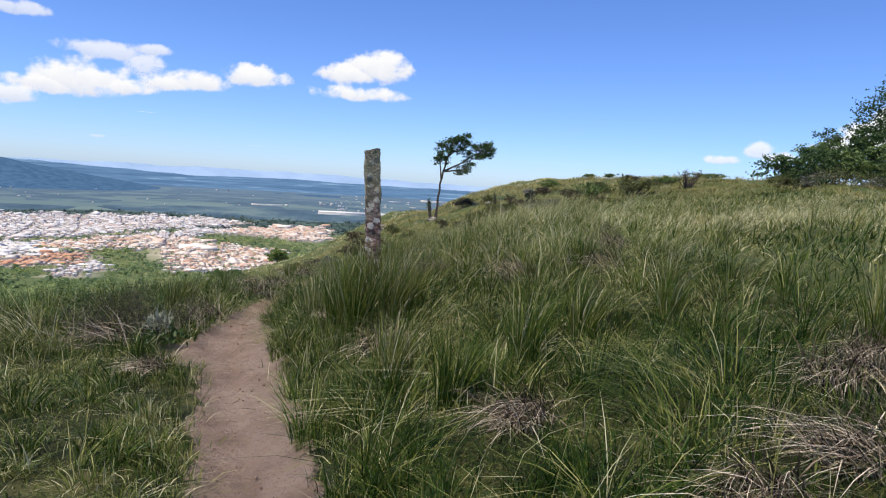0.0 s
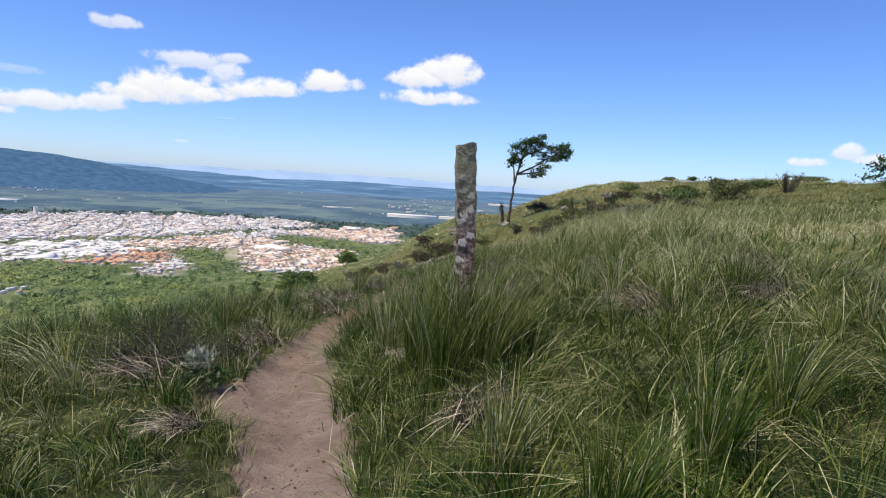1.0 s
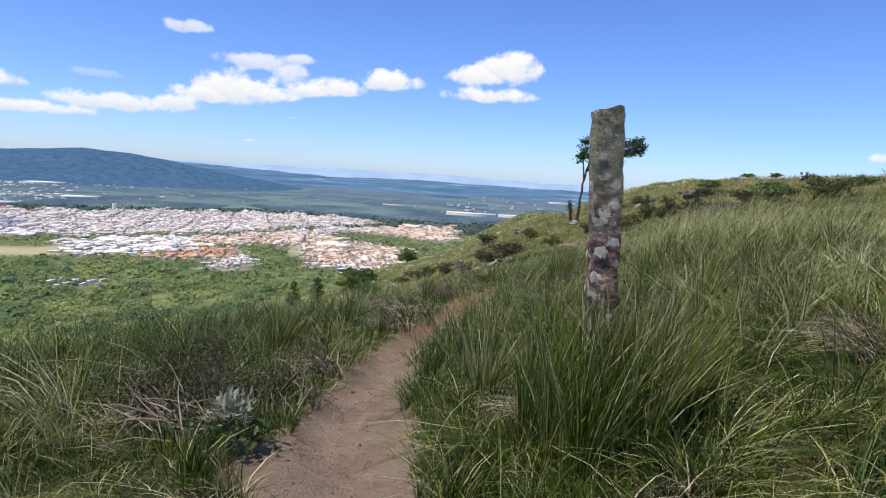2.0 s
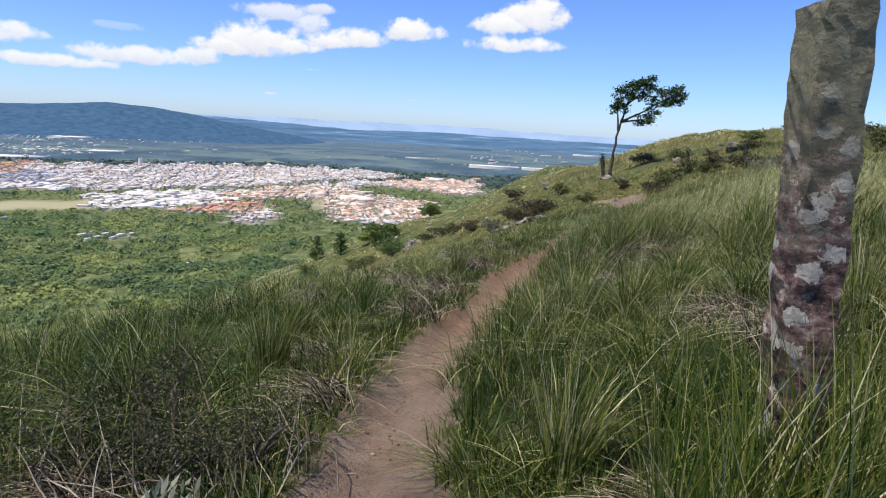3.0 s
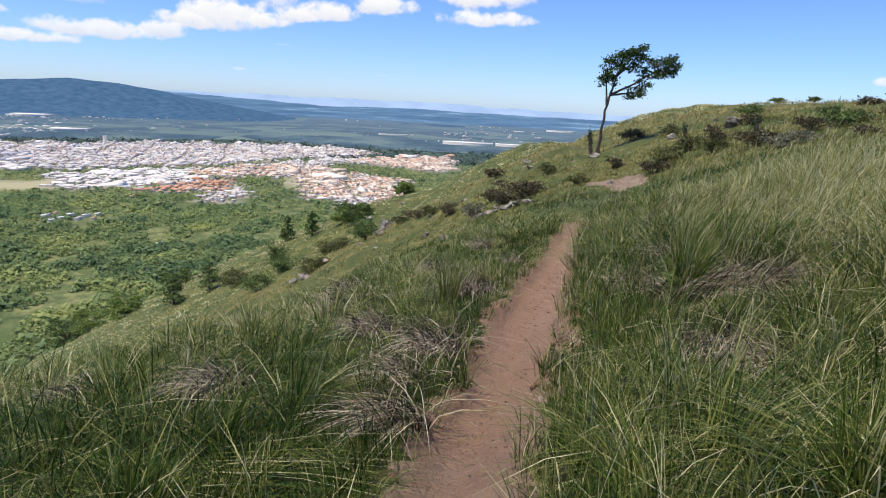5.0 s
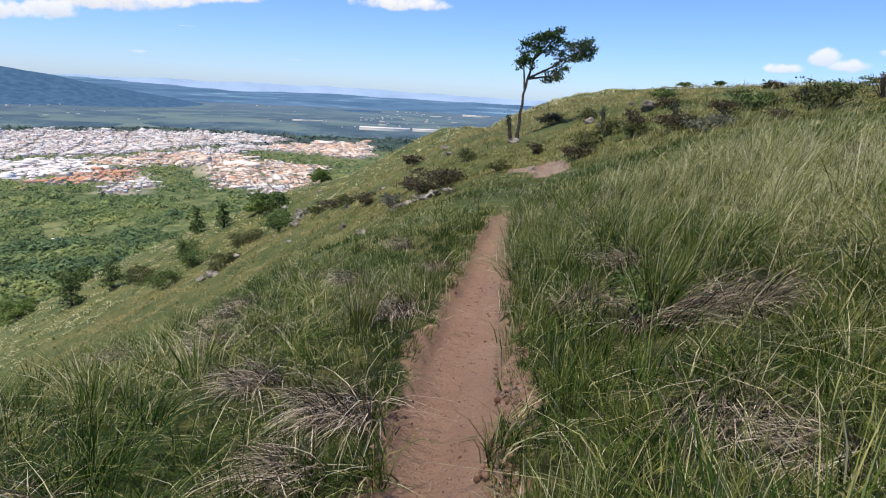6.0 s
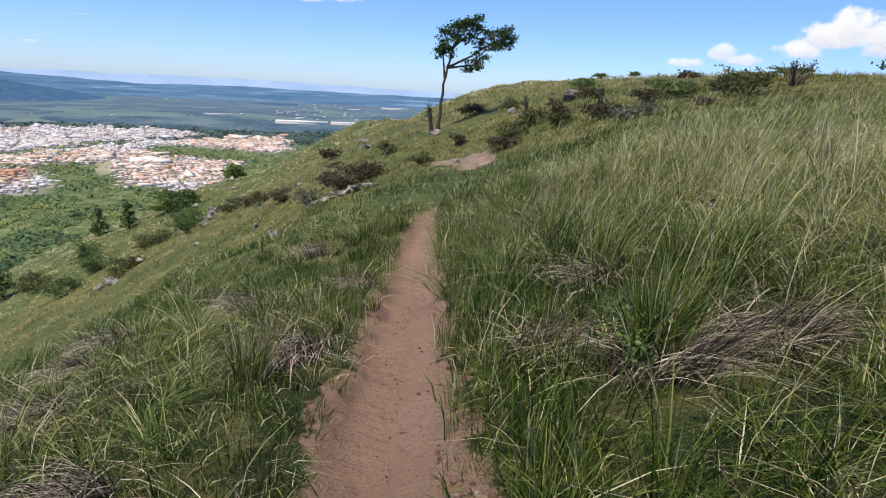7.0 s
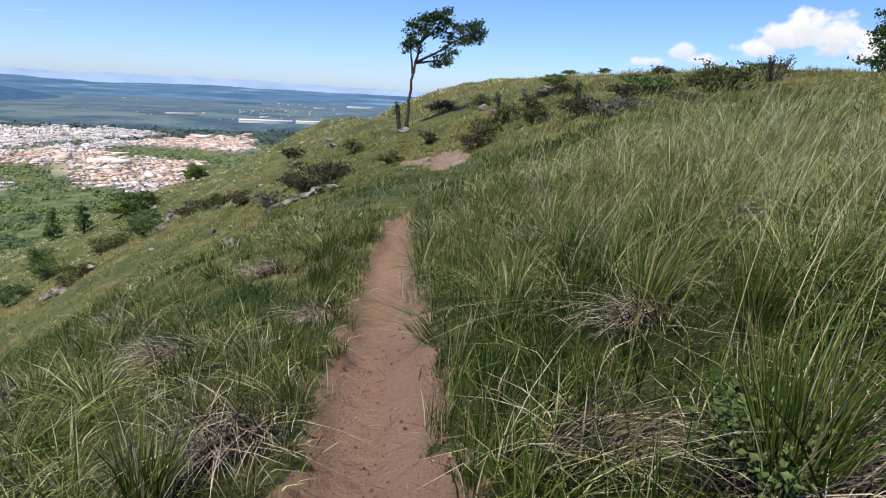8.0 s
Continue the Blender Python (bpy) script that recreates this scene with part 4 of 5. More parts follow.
    for q in tips:
        if 0.4 < q[0] < 2.4 and q[2] < 4.5 and gen.uniform() < 0.15:
            continue
        c.append(q + gen.normal(0, (0.115, 0.13, 0.075), (36, 3)))
    v, f = leaves(np.concatenate(c) + org, 0.12, gen)
    tagged(under(quick("crown", v, f, LEAF), tree, "dark green leaves in two windswept lobes"), kind="stuff")
    return tagged(tree, "small windswept tree with a bare trunk on the hillside", "tree")


lone_tree()


def dead_stump(x, y, tall, seed, label):
    gen = np.random.default_rng(seed)
    org = np.array([x, y, surface(x, y)])
    ob = base("dead_stump", *org)
    k = tall / 1.1
    under(quick("trunk", *tube(org + np.array([(0.1, 0, -0.1), (0.0, 0, 0.4), (-0.03, 0, 0.8), (-0.1, 0, 1.1)]) * k, np.array([0.12, 0.1, 0.1, 0.08]) * k, 7), BARK), ob)
    v, f = leaves(org + gen.normal((-0.08, 0, 0.95), (0.09, 0.08, 0.2), (160, 3)) * k, 0.09 * k, gen)
    tagged(under(quick("leaves", v, f, LEAF), ob), kind="stuff")
    return tagged(ob, label, "stump")


dead_stump(-0.95, 40.1, 1.1, 5, "short dark stump with sprouting leaves beside the tree")
dead_stump(3.9, 28.8, 0.9, 6, "short dark dead stump standing in the grass")
dead_stump(2.8, 35.3, 0.8, 7, "short dark dead stump standing in the grass")


def twiggy_bush(x, y, wide, tall, seed):
    """Bare upright stems fanning from one foot, a few leaves left on them."""
    gen = np.random.default_rng(seed)
    org = np.array([x, y, surface(x, y)])
    ob = base("shrub", *org)
    tips = []
    for k in range(22):
        u = (k / 21 - 0.5) * wide
        e = np.array([u + gen.normal(0, 0.05), gen.normal(0, 0.25), tall * gen.uniform(0.6, 1.0)])
        p = bend((u * 0.25, 0, -0.05), e, 0.0, gen, 6)
        under(quick("stem", *tube(p + org, np.linspace(0.028, 0.010, 6), 5), BARK), ob)
        tips += [p[i] + gen.normal(0, 0.05, 3) for i in (3, 4, 5) for _ in range(5)]
    tagged(under(quick("foliage", *leaves(np.array(tips) + org, 0.08, gen), LEAF_RUST), ob), kind="stuff")
    return tagged(ob, "bare upright twiggy bush on the crest", "shrub", "shrubs on the hillside")


twiggy_bush(12.5, 32.8, 1.15, 0.95, 41)


def shrub(x, y, wide, tall, mat, label, seed, amount=420, leaf=0.09, name="shrub"):
    """Stems that spread from the foot, with leaves in uneven clumps round their ends."""
    gen = np.random.default_rng(seed)
    org = np.array([x, y, surface(x, y)])
    ob = base(name, *org)
    n = 9
    th = gen.uniform(0, 6.283, n)
    rad = gen.uniform(0.15, 0.5, n) * wide
    ends = np.stack([rad * np.cos(th), rad * np.sin(th), gen.uniform(0.2, 0.85, n) * tall], -1)
    for e in ends:
        under(quick("stem", *tube(bend((0, 0, -0.05), e, 0.05, gen, 5) + org, np.linspace(0.03, 0.01, 5) * (0.5 + 0.3 * tall), 4), BARK), ob)
    k = gen.integers(0, n, amount // 12)
    spots = ends[k] + gen.normal(0, 1, (len(k), 3)) * (0.16 * wide, 0.16 * wide, 0.14 * tall)
    spots[:, 2] = np.abs(spots[:, 2]) + 0.05
    c = np.repeat(spots, 12, 0) + gen.normal(0, 1, (len(k) * 12, 3)) * (0.075 * wide, 0.075 * wide, 0.06 * tall)
    c[:, 2] = np.abs(c[:, 2])
    v, f = leaves(c + org, leaf, gen)
    tagged(under(quick("foliage", v, f, mat), ob), kind="stuff")
    return tagged(ob, label, "shrub", "shrubs on the hillside")


SHRUB_KINDS = {"green": (LEAF_BUSH, "dark green leafy shrub on the grassy hillside"), "olive": (LEAF_MOSS, "rounded olive green shrub in dry grass"),
               "brown": (LEAF_RUST, "brownish half-dry shrub on the hillside"), "grey": (LEAF_GREY, "grey-green woolly shrub among the grass")}
for i, (kind, x, y, w, h) in enumerate((
        ("brown", 1.2, 42.2, 1.3, 0.6), ("olive", 8.8, 29.4, 1.7, 1.3), ("olive", 2.5, 32.4, 0.8, 0.7), ("olive", 1.3, 30.4, 0.95, 0.6), ("brown", 4.0, 28.6, 1.5, 0.5), ("olive", 3.0, 30.3, 0.9, 0.55), ("green", 7.1, 31.1, 1.3, 1.1), ("brown", 6.1, 30.7, 0.9, 0.6), ("brown", 9.8, 33.1, 1.0, 0.6),
        ("green", 13.1, 37.4, 1.4, 0.6), ("brown", 0.9, 29.2, 1.0, 0.4), ("brown", -3.6, 30.4, 1.7, 0.75), ("brown", -4.4, 31.0, 1.1, 0.6), ("green", 6.7, 41.3, 1.2, 0.6), ("green", 14.6, 64.6, 1.2, 0.5), ("green", 13.9, 54.3, 0.8, 0.4), ("grey", 4.3, 26.3, 0.85, 0.4),
        ("olive", -2.8, 35.2, 0.8, 0.5), ("brown", -5.2, 34.5, 1.0, 0.55), ("brown", -0.1, 33.7, 0.7, 0.45), ("grey", -5.5, 31.2, 0.9, 0.6), ("green", -16.5, 51.1, 2.0, 1.7), ("green", -42.5, 90.2, 3.3, 3.4), ("olive", -18.3, 45.8, 1.9, 1.1), ("olive", -1.6, 29.8, 0.7, 0.35),
        ("olive", 1.8, 31.3, 0.8, 0.55), ("brown", 10.9, 34.4, 0.9, 0.5), ("olive", 7.9, 32.4, 1.1, 0.75), ("brown", 3.5, 32.7, 0.8, 0.6), ("grey", 3.8, 26.2, 0.7, 0.35), ("green", 16.2, 39.0, 1.6, 0.45), ("green", -36.2, 72.3, 3.3, 2.6), ("olive", -18.2, 44.2, 1.2, 0.8),
        ("olive", -9.5, 42.0, 1.2, 0.6), ("brown", -7.5, 37.0, 1.1, 0.5), ("brown", -11.0, 44.5, 1.4, 0.6), ("olive", -13.0, 48.0, 1.4, 0.7), ("brown", -6.3, 46.0, 1.3, 0.55), ("green", -21.0, 66.0, 2.2, 1.5), ("olive", -27.0, 74.0, 2.6, 1.6), ("green", -27.5, 86.0, 3.0, 2.0),
        ("brown", 5.5, 36.0, 0.9, 0.5), ("olive", 8.6, 36.5, 1.0, 0.6), ("brown", 11.8, 40.5, 1.0, 0.5), ("olive", 2.6, 38.6, 0.9, 0.6), ("brown", 6.9, 28.2, 0.9, 0.4), ("olive", -31.0, 80.0, 3.0, 1.8), ("green", -38.0, 82.0, 3.4, 2.4), ("olive", -46.0, 84.0, 3.6, 2.2))):
    mat, lab = SHRUB_KINDS[kind]
    shrub(x, y, w * 0.85, h * (0.62 if x > 5 else 0.85), mat, lab, 100 + i, int(700 + 500 * w), (0.05 + 0.030 * w) * (1.3 if y > 45 else 1.0))


def conifer(x, y, wide, tall, seed):
    """A dark tree with tiers of drooping boughs that narrow upwards."""
    gen = np.random.default_rng(seed)
    org = np.array([x, y, surface(x, y)])
    ob = base("tree", *org)
    under(quick("trunk", *tube(np.array([(0, 0, -0.3), (0.02, 0, tall * 0.5), (0, 0.02, tall * 0.96)]) + org, [0.05 * tall, 0.03 * tall, 0.008 * tall], 7), BARK, smooth=True), ob)
    c = []
    for k in range(34):
        u = gen.uniform(0.10, 0.97)
        th = k * 2.4 + gen.normal(0, 0.3)
        reach = 0.5 * wide * (1.05 - u) ** 0.7 * gen.uniform(0.65, 1.1)
        tip = np.array([math.cos(th) * reach, math.sin(th) * reach, tall * (u - 0.05)])
        under(quick("limb", *tube(bend((0, 0, tall * u), tip, 0.05, gen, 4) + org, np.linspace(0.012, 0.004, 4) * tall, 4), BARK), ob)
        t = gen.uniform(0.25, 1.0, 34)[:, None]
        c.append(np.array([0, 0, tall * u]) * (1 - t) + tip * t + gen.normal(0, 1, (34, 3)) * (0.06 * wide, 0.06 * wide, 0.035 * tall))
    v, f = leaves(np.concatenate(c) + org, 0.075 * tall, gen)
    tagged(under(quick("crown", v, f, LEAF_BUSH), ob, "dark green drooping boughs"), kind="stuff")
    return tagged(ob, "dark green conical tree on the lower slope", "tree", "trees on the lower slope")


for i, (x, y, w, h) in enumerate(((-50.5, 110.3, 3.4, 4.6), (-42.6, 102.7, 3.2, 4.4), (-58.3, 87.4, 5.6, 4.6), (-53.0, 88.7, 5.2, 4.2), (-42.7, 89.2, 2.8, 2.7))):
    conifer(x, y, w, h, 330 + i)
for i, (x, y, w, h) in enumerate(((-3.0, 6.25, 0.6, 0.36), (-3.35, 6.6, 0.5, 0.32), (-2.65, 6.2, 0.45, 0.32), (-3.35, 6.0, 0.55, 0.32), (-2.9, 5.95, 0.4, 0.26))):
    shrub(x, y, w, h, LEAF_THORN, "low twiggy brown-green shrub tangled with grass beside the trail", 160 + i, 1900, 0.015)
shrub(-1.06, 11.72, 0.42, 0.30, LEAF_BUSH, "low plant with fresh small green leaves beside the trail", 170, 1300, 0.030)


def bushy_tree(x, y, tall, wide, seed, amount, label, mat=None, leaf=0.16, group="trees on the crest"):
    """A broad low tree: trunk, limbs and clumps of leaves at many heights."""
    gen = np.random.default_rng(seed)
    org = np.array([x, y, surface(x, y)])
    ob = base("tree", *org)
    fork = np.array([gen.normal(0, 0.1), gen.normal(0, 0.1), tall * 0.12])
    under(quick("trunk", *tube(bend((0, 0, -0.1), fork, 0, gen, 5) + org, np.linspace(0.05, 0.035, 5) * tall * 0.6, 8), BARK, smooth=True), ob)
    n = 24
    th = np.arange(n) * 2.4 + gen.uniform(0, 1)
    ends = np.stack([np.cos(th) * wide * gen.uniform(0.15, 0.5, n), np.sin(th) * wide * gen.uniform(0.15, 0.5, n), tall * gen.uniform(0.14, 0.97, n)], -1)
    c = []
    for e in ends:
        under(quick("limb", *tube(bend(fork, e, 0.06, gen, 6) + org, np.linspace(0.022, 0.006, 6) * tall * 0.6, 5), BARK, smooth=True), ob)
        for _ in range(5):
            q = e + gen.normal(0, 1, 3) * (0.09 * wide, 0.09 * wide, 0.07 * tall)
            c.append(q + gen.normal(0, 1, (amount // 80, 3)) * (0.05 * wide, 0.05 * wide, 0.035 * tall))
    v, f = leaves(np.concatenate(c) + org, leaf, gen)
    tagged(under(quick("crown", v, f, mat or LEAF), ob, "dark green leafy crown"), kind="stuff")
    return tagged(ob, label, "tree", group)


for i, (x, y, h, w, n, m) in enumerate(((16.9, 31.5, 1.7, 2.6, 1300, LEAF), (18.8, 33.0, 1.8, 2.8, 1500, LEAF), (21.3, 35.0, 2.0, 3.4, 2600, LEAF_BUSH), (24.6, 35.5, 3.6, 3.8, 4200, LEAF), (28.0, 38.0, 6.4, 6.5, 9000, LEAF), (26.5, 42.5, 3.4, 4.0, 5000, LEAF), (24.2, 32.5, 2.2, 4.6, 4600, LEAF_BUSH))):
    bushy_tree(x, y, h, w, 300 + i, n, "broad dark green tree on the hill crest" if h > 3 else "low spreading bushy tree on the hill crest", m)
for i, (x, y, w, h) in enumerate(((17.6, 30.8, 1.8, 0.7), (19.6, 31.6, 2.2, 0.8), (21.8, 32.0, 2.0, 0.7), (16.2, 31.0, 1.2, 0.6))):
    shrub(x, y, w, h, LEAF_MOSS if i % 2 else LEAF_GREY, "low olive scrub under the crest trees", 180 + i, 1500, 0.07)
for i, (x, y, h, w) in enumerate(((-33.5, 99.5, 2.3, 5.4), (-37.0, 103.0, 2.0, 4.6), (-32.5, 124.0, 2.8, 3.4), (-102.0, 113.5, 5.0, 7.6), (-88.5, 113.5, 3.6, 6.4), (-94.0, 110.5, 3.8, 6.4), (-72.0, 108.0, 3.4, 5.4), (-79.0, 103.0, 3.2, 5.6))):
    bushy_tree(x, y, h, w, 340 + i, 3000, "round green tree on the lower slope", LEAF_GREEN if i % 3 else LEAF_BUSH, 0.34, "trees on the lower slope")


# ---- rocks ----
def rock(x, y, size, seed, label="pale weathered boulder half sunk in the slope", sink=0.3, squash=(1.2, 0.9, 0.6)):
    bm = bmesh.new()
    bmesh.ops.create_icosphere(bm, subdivisions=3 if y < 37 else 2, radius=1)
    off = Vector((seed * 3.1, seed * 1.7, 0))
    chance = random.Random(seed)
    faces = [(Vector([chance.gauss(0, 1) for _ in range(3)]).normalized(), chance.uniform(0.55, 0.85)) for _ in range(11)]
    for v in bm.verts:
        c = v.co.copy()
        for split, depth in faces:      # broken flat sides
            c -= split * max(0.0, c.dot(split) - depth)
        k = 1 + 0.35 * noise.noise(c * 1.1 + off) + 0.16 * noise.noise(c * 2.7 + off)
        cell = noise.cell(c * 1.6 + off) * 0.08
        v.co = Vector((c.x * squash[0], c.y * squash[1], c.z * squash[2])) * (k + cell) * size
    me = bpy.data.meshes.new("rock")
    bm.to_mesh(me)
    me.materials.append(ROCK)
    ob = new("rock", me)
    ob.matrix_world = pose(x, y, surface(x, y) + size * squash[2] * (1 - 2 * sink), 0, 18, seed * 47 % 360)
    return tagged(ob, label, "rock", "rocks on the hillside")


for i, (x, y, w, h) in enumerate((
        (4.9, 36.5, 1.35, 0.65), (5.15, 41.2, 0.37, 0.5), (2.58, 37.6, 0.73, 0.56), (2.8, 36.0, 0.7, 0.53), (-0.77, 38.6, 1.0, 0.45), (-4.4, 45.8, 1.1, 0.35), (-0.5, 29.0, 0.3, 0.24), (-4.1, 40.5, 0.42, 0.24),
        (-30.8, 96.5, 2.0, 1.8), (-18.3, 62.3, 1.3, 1.2), (-22.4, 79.0, 1.7, 1.4), (-24.0, 82.0, 2.0, 1.5), (-25.2, 85.0, 1.8, 1.6), (-26.4, 83.6, 1.6, 1.3), (-24.8, 80.6, 1.4, 1.0), (-14.9, 50.2, 0.95, 0.62), (-31.0, 94.5, 1.2, 1.0), (-8.0, 33.8, 0.5, 0.6),
        (-5.5, 25.4, 0.55, 0.32), (-11.8, 38.4, 0.55, 0.22), (-17.0, 40.9, 1.4, 0.6), (-17.6, 45.8, 0.87, 0.58), (-10.5, 47.5, 0.5, 0.35), (-3.9, 39.9, 0.7, 0.27), (-7.4, 40.5, 0.56, 0.28), (-20.2, 79.0, 0.9, 0.9), (-17.9, 41.4, 0.9, 0.5), (-5.6, 29.1, 0.33, 0.2),
        (-9.2, 40.5, 0.44, 0.31), (-26.7, 100.5, 1.4, 0.9), (5.9, 36.9, 0.5, 0.3), (3.3, 34.4, 0.35, 0.25), (-1.7, 37.6, 0.3, 0.2), (-15.8, 52.0, 0.8, 0.5), (-16.2, 49.4, 0.6, 0.4))):
    rock(x, y, w * 0.36, i * 3 + 1, sink=0.34, squash=(1.15, 0.85, min(1.1, max(0.4, 1.15 * h / w))))
for i, (x, y, w) in enumerate(((-3.2, 28.9, 0.22), (-3.62, 29.2, 0.27), (-4.12, 29.5, 0.30), (-4.72, 30.05, 0.26), (-5.25, 30.6, 0.2), (-3.85, 29.75, 0.19), (-4.5, 30.5, 0.17), (-3.4, 29.4, 0.14), (-3.0, 28.6, 0.12), (-4.45, 29.75, 0.13), (-5.0, 30.2, 0.12))):
    rock(x, y, w, 200 + i, "flat pale slab of a low rock ledge", 0.36, (1.3, 0.7, 0.42 + 0.06 * (i % 3)))


# ---- grass ----
def blade_mesh(root, h, wide, az, lean, face, segs, droop=0.35, most=0.75):
    """Tapering blades that arch over; triangles, with the way up (tip) of every point."""
    n = len(root)
    t = np.linspace(0, 1, segs + 1)
    tt = t[None, :]
    out = h[:, None] * lean[:, None] * tt ** 1.7
    up = h[:, None] * tt * (1 - np.minimum(droop * lean[:, None], most) * tt)
    cx, cy = root[:, 0:1] + out * np.cos(az)[:, None], root[:, 1:2] + out * np.sin(az)[:, None]
    cz = root[:, 2:3] + up
    w = wide[:, None] * (1 - tt ** 2.2) * 0.5
    wx, wy = np.cos(face)[:, None] * w, np.sin(face)[:, None] * w
    left, right = np.stack([cx - wx, cy - wy, cz], -1), np.stack([cx + wx, cy + wy, cz], -1)
    v = np.concatenate([np.stack([left[:, :-1], right[:, :-1]], 2).reshape(n, 2 * segs, 3), np.stack([cx[:, -1], cy[:, -1], cz[:, -1]], -1)[:, None]], 1)
    f = []
    for i in range(segs - 1):
        a = 2 * i
        f += [[a, a + 1, a + 3], [a, a + 3, a + 2]]
    f.append([2 * segs - 2, 2 * segs - 1, 2 * segs])
    k = 2 * segs + 1
    f = (np.array(f)[None] + (np.arange(n) * k)[:, None, None]).reshape(-1, 3)
    tip = np.concatenate([np.repeat(t[:-1], 2), [1.0]])
    return v.reshape(-1, 3), f, np.tile(tip, n), k


def wave(x, y, f, seed):
    return np.sin(x * f + seed) * np.cos(y * f * 1.13 - seed * 2) + 0.6 * np.sin(x * f * 2.3 - y * f * 1.7 + seed * 3) + 0.4 * np.cos(x * f * 4.1 + y * f * 3.7 + seed)


def stand_height(s, y):
    """How tall the grass stands: knee-high and more above the trail, short below its first bend."""
    right = np.interp(s, [0, 0.3, 0.5, 1.2, 3, 12, 40], [0.24, 0.3, 0.38, 0.45, 0.48, 0.40, 0.34])
    right = right * (1 + 0.42 * ease(6.2, 7.5, y) * (1 - ease(17, 21, y)) * (1 - ease(1.2, 2.4, s)))
    right = right * (1 + 0.38 * ease(1.5, 3, s) * ease(7, 10, y) * (1 - ease(19, 25, y)))
    left_y = np.interp(y, [0, 4.6, 5.7, 9, 12, 25, 60], [0.22, 0.24, 0.56, 0.50, 0.36, 0.32, 0.4])
    left = left_y * np.interp(-s, [0, 0.4, 1.0, 4], [0.5, 0.8, 1.0, 1.0])
    return np.where(s > 0, right, left)


# mops of dead grass: x, y, size
MOPS = [(-1.22, 12.05, 0.7), (-0.70, 11.52, 1.0), (-0.25, 11.55, 0.8), (-2.86, 10.65, 0.75), (-3.5, 11.1, 0.6), (-2.84, 12.65, 0.8), (-2.6, 14.8, 0.55), (-0.9, 13.0, 0.6), (-1.05, 10.1, 0.75), (-2.85, 9.4, 0.7), (-3.95, 9.6, 0.65),
        (-0.9, 9.85, 0.55), (-0.44, 8.1, 0.65), (-0.3, 7.35, 0.8), (-2.75, 7.0, 0.6), (-2.95, 10.1, 0.55), (-0.43, 4.6, 0.7), (-1.0, 5.85, 0.5), (1.5, 2.3, 0.65), (1.1, 2.0, 0.6), (0.38, 3.0, 0.6), (2.0, 3.0, 0.7), (-3.1, 7.8, 0.5), (2.4, 3.4, 0.6), (-3.2, 5.75, 0.5)]
spot = np.random.default_rng(91)
for _ in range(400):
    ty = spot.uniform(3, 19)
    ts = spot.uniform(-4.2, 5.0)
    if len(MOPS) < 52 and abs(ts) > 0.75 and min(math.hypot(ts + trail_x(ty) - m[0], ty - m[1]) for m in MOPS) > 0.85:
        MOPS.append((float(ts + trail_x(ty)), ty, spot.uniform(0.4, 0.7)))


def dry_tussock(x, y, size, seed, fall=None, label="mop of dead brown and grey grass fallen over itself"):
    """Fine dead blades that rise from the crown and lie over to one side."""
    gen = np.random.default_rng(seed)
    n = int(240 + 340 * size)
    if fall is None:
        fall = gen.normal(3.9, 0.5) if x > trail_x(y) else gen.normal(-2.2, 0.4)
    th = gen.uniform(0, 2 * np.pi, n)
    rr = 0.27 * size * np.sqrt(gen.uniform(0, 1, n))
    bx, by = x + rr * np.cos(th) - 0.25 * size * math.cos(fall), y + rr * np.sin(th) - 0.25 * size * math.sin(fall)
    az = np.where(gen.uniform(size=n) < 0.82, fall + gen.normal(0, 0.42, n), gen.uniform(0, 6.28, n))
    ob = base("dry_tussock", x, y, surface(x, y))
    lean, root = np.sort(gen.uniform(0.45, 1.35, n)), np.stack([bx, by, land(bx, by) - 0.02], -1)
    # upright inner blades are toned darker to paint the mop's shaded hollow
    h, wide, face, tone = size * gen.uniform(0.2, 0.72, n), 0.0062 * gen.uniform(0.4, 1.4, n), gen.uniform(0, np.pi, n), np.where(np.arange(n) < n // 2, gen.uniform(0.0, 0.2, n), gen.uniform(0.1, 0.75, n))
    for part_name, i in (("tuft", slice(0, n // 2)), ("thatch", slice(n // 2, n))):
        v, f, tip, k = blade_mesh(root[i], h[i], wide[i], az[i], lean[i], face[i], 4, 0.62, 1.0)
        tagged(under(quick(part_name, v, f, DRY, tone=np.repeat(tone[i], k), tip=tip), ob), kind="stuff")
    return tagged(ob, label, "grass tussock", "dry grass tussocks")


for i, (x, y, s) in enumerate(MOPS):
    dry_tussock(x, y, s, 500 + i, -0.35 if i < 3 else None)   # the first three lie with the wind


CLEARED = [(-0.75, 11.05, 0.5), (-1.1, 11.3, 0.45), (-0.4, 11.2, 0.4), (-1.06, 11.72, 0.5), (-2.85, 5.75, 0.75), (-3.15, 5.6, 0.6), (-2.5, 5.5, 0.3)]   # where low shrubs stand: x, y, size


def off_mops(x, y, reach):
    """Where no mop of dead grass lies."""
    free = np.ones(len(x), bool)
    for mx, my, ms in MOPS + CLEARED:
        free &= np.hypot(x - mx, y - my) > reach * ms
    return free


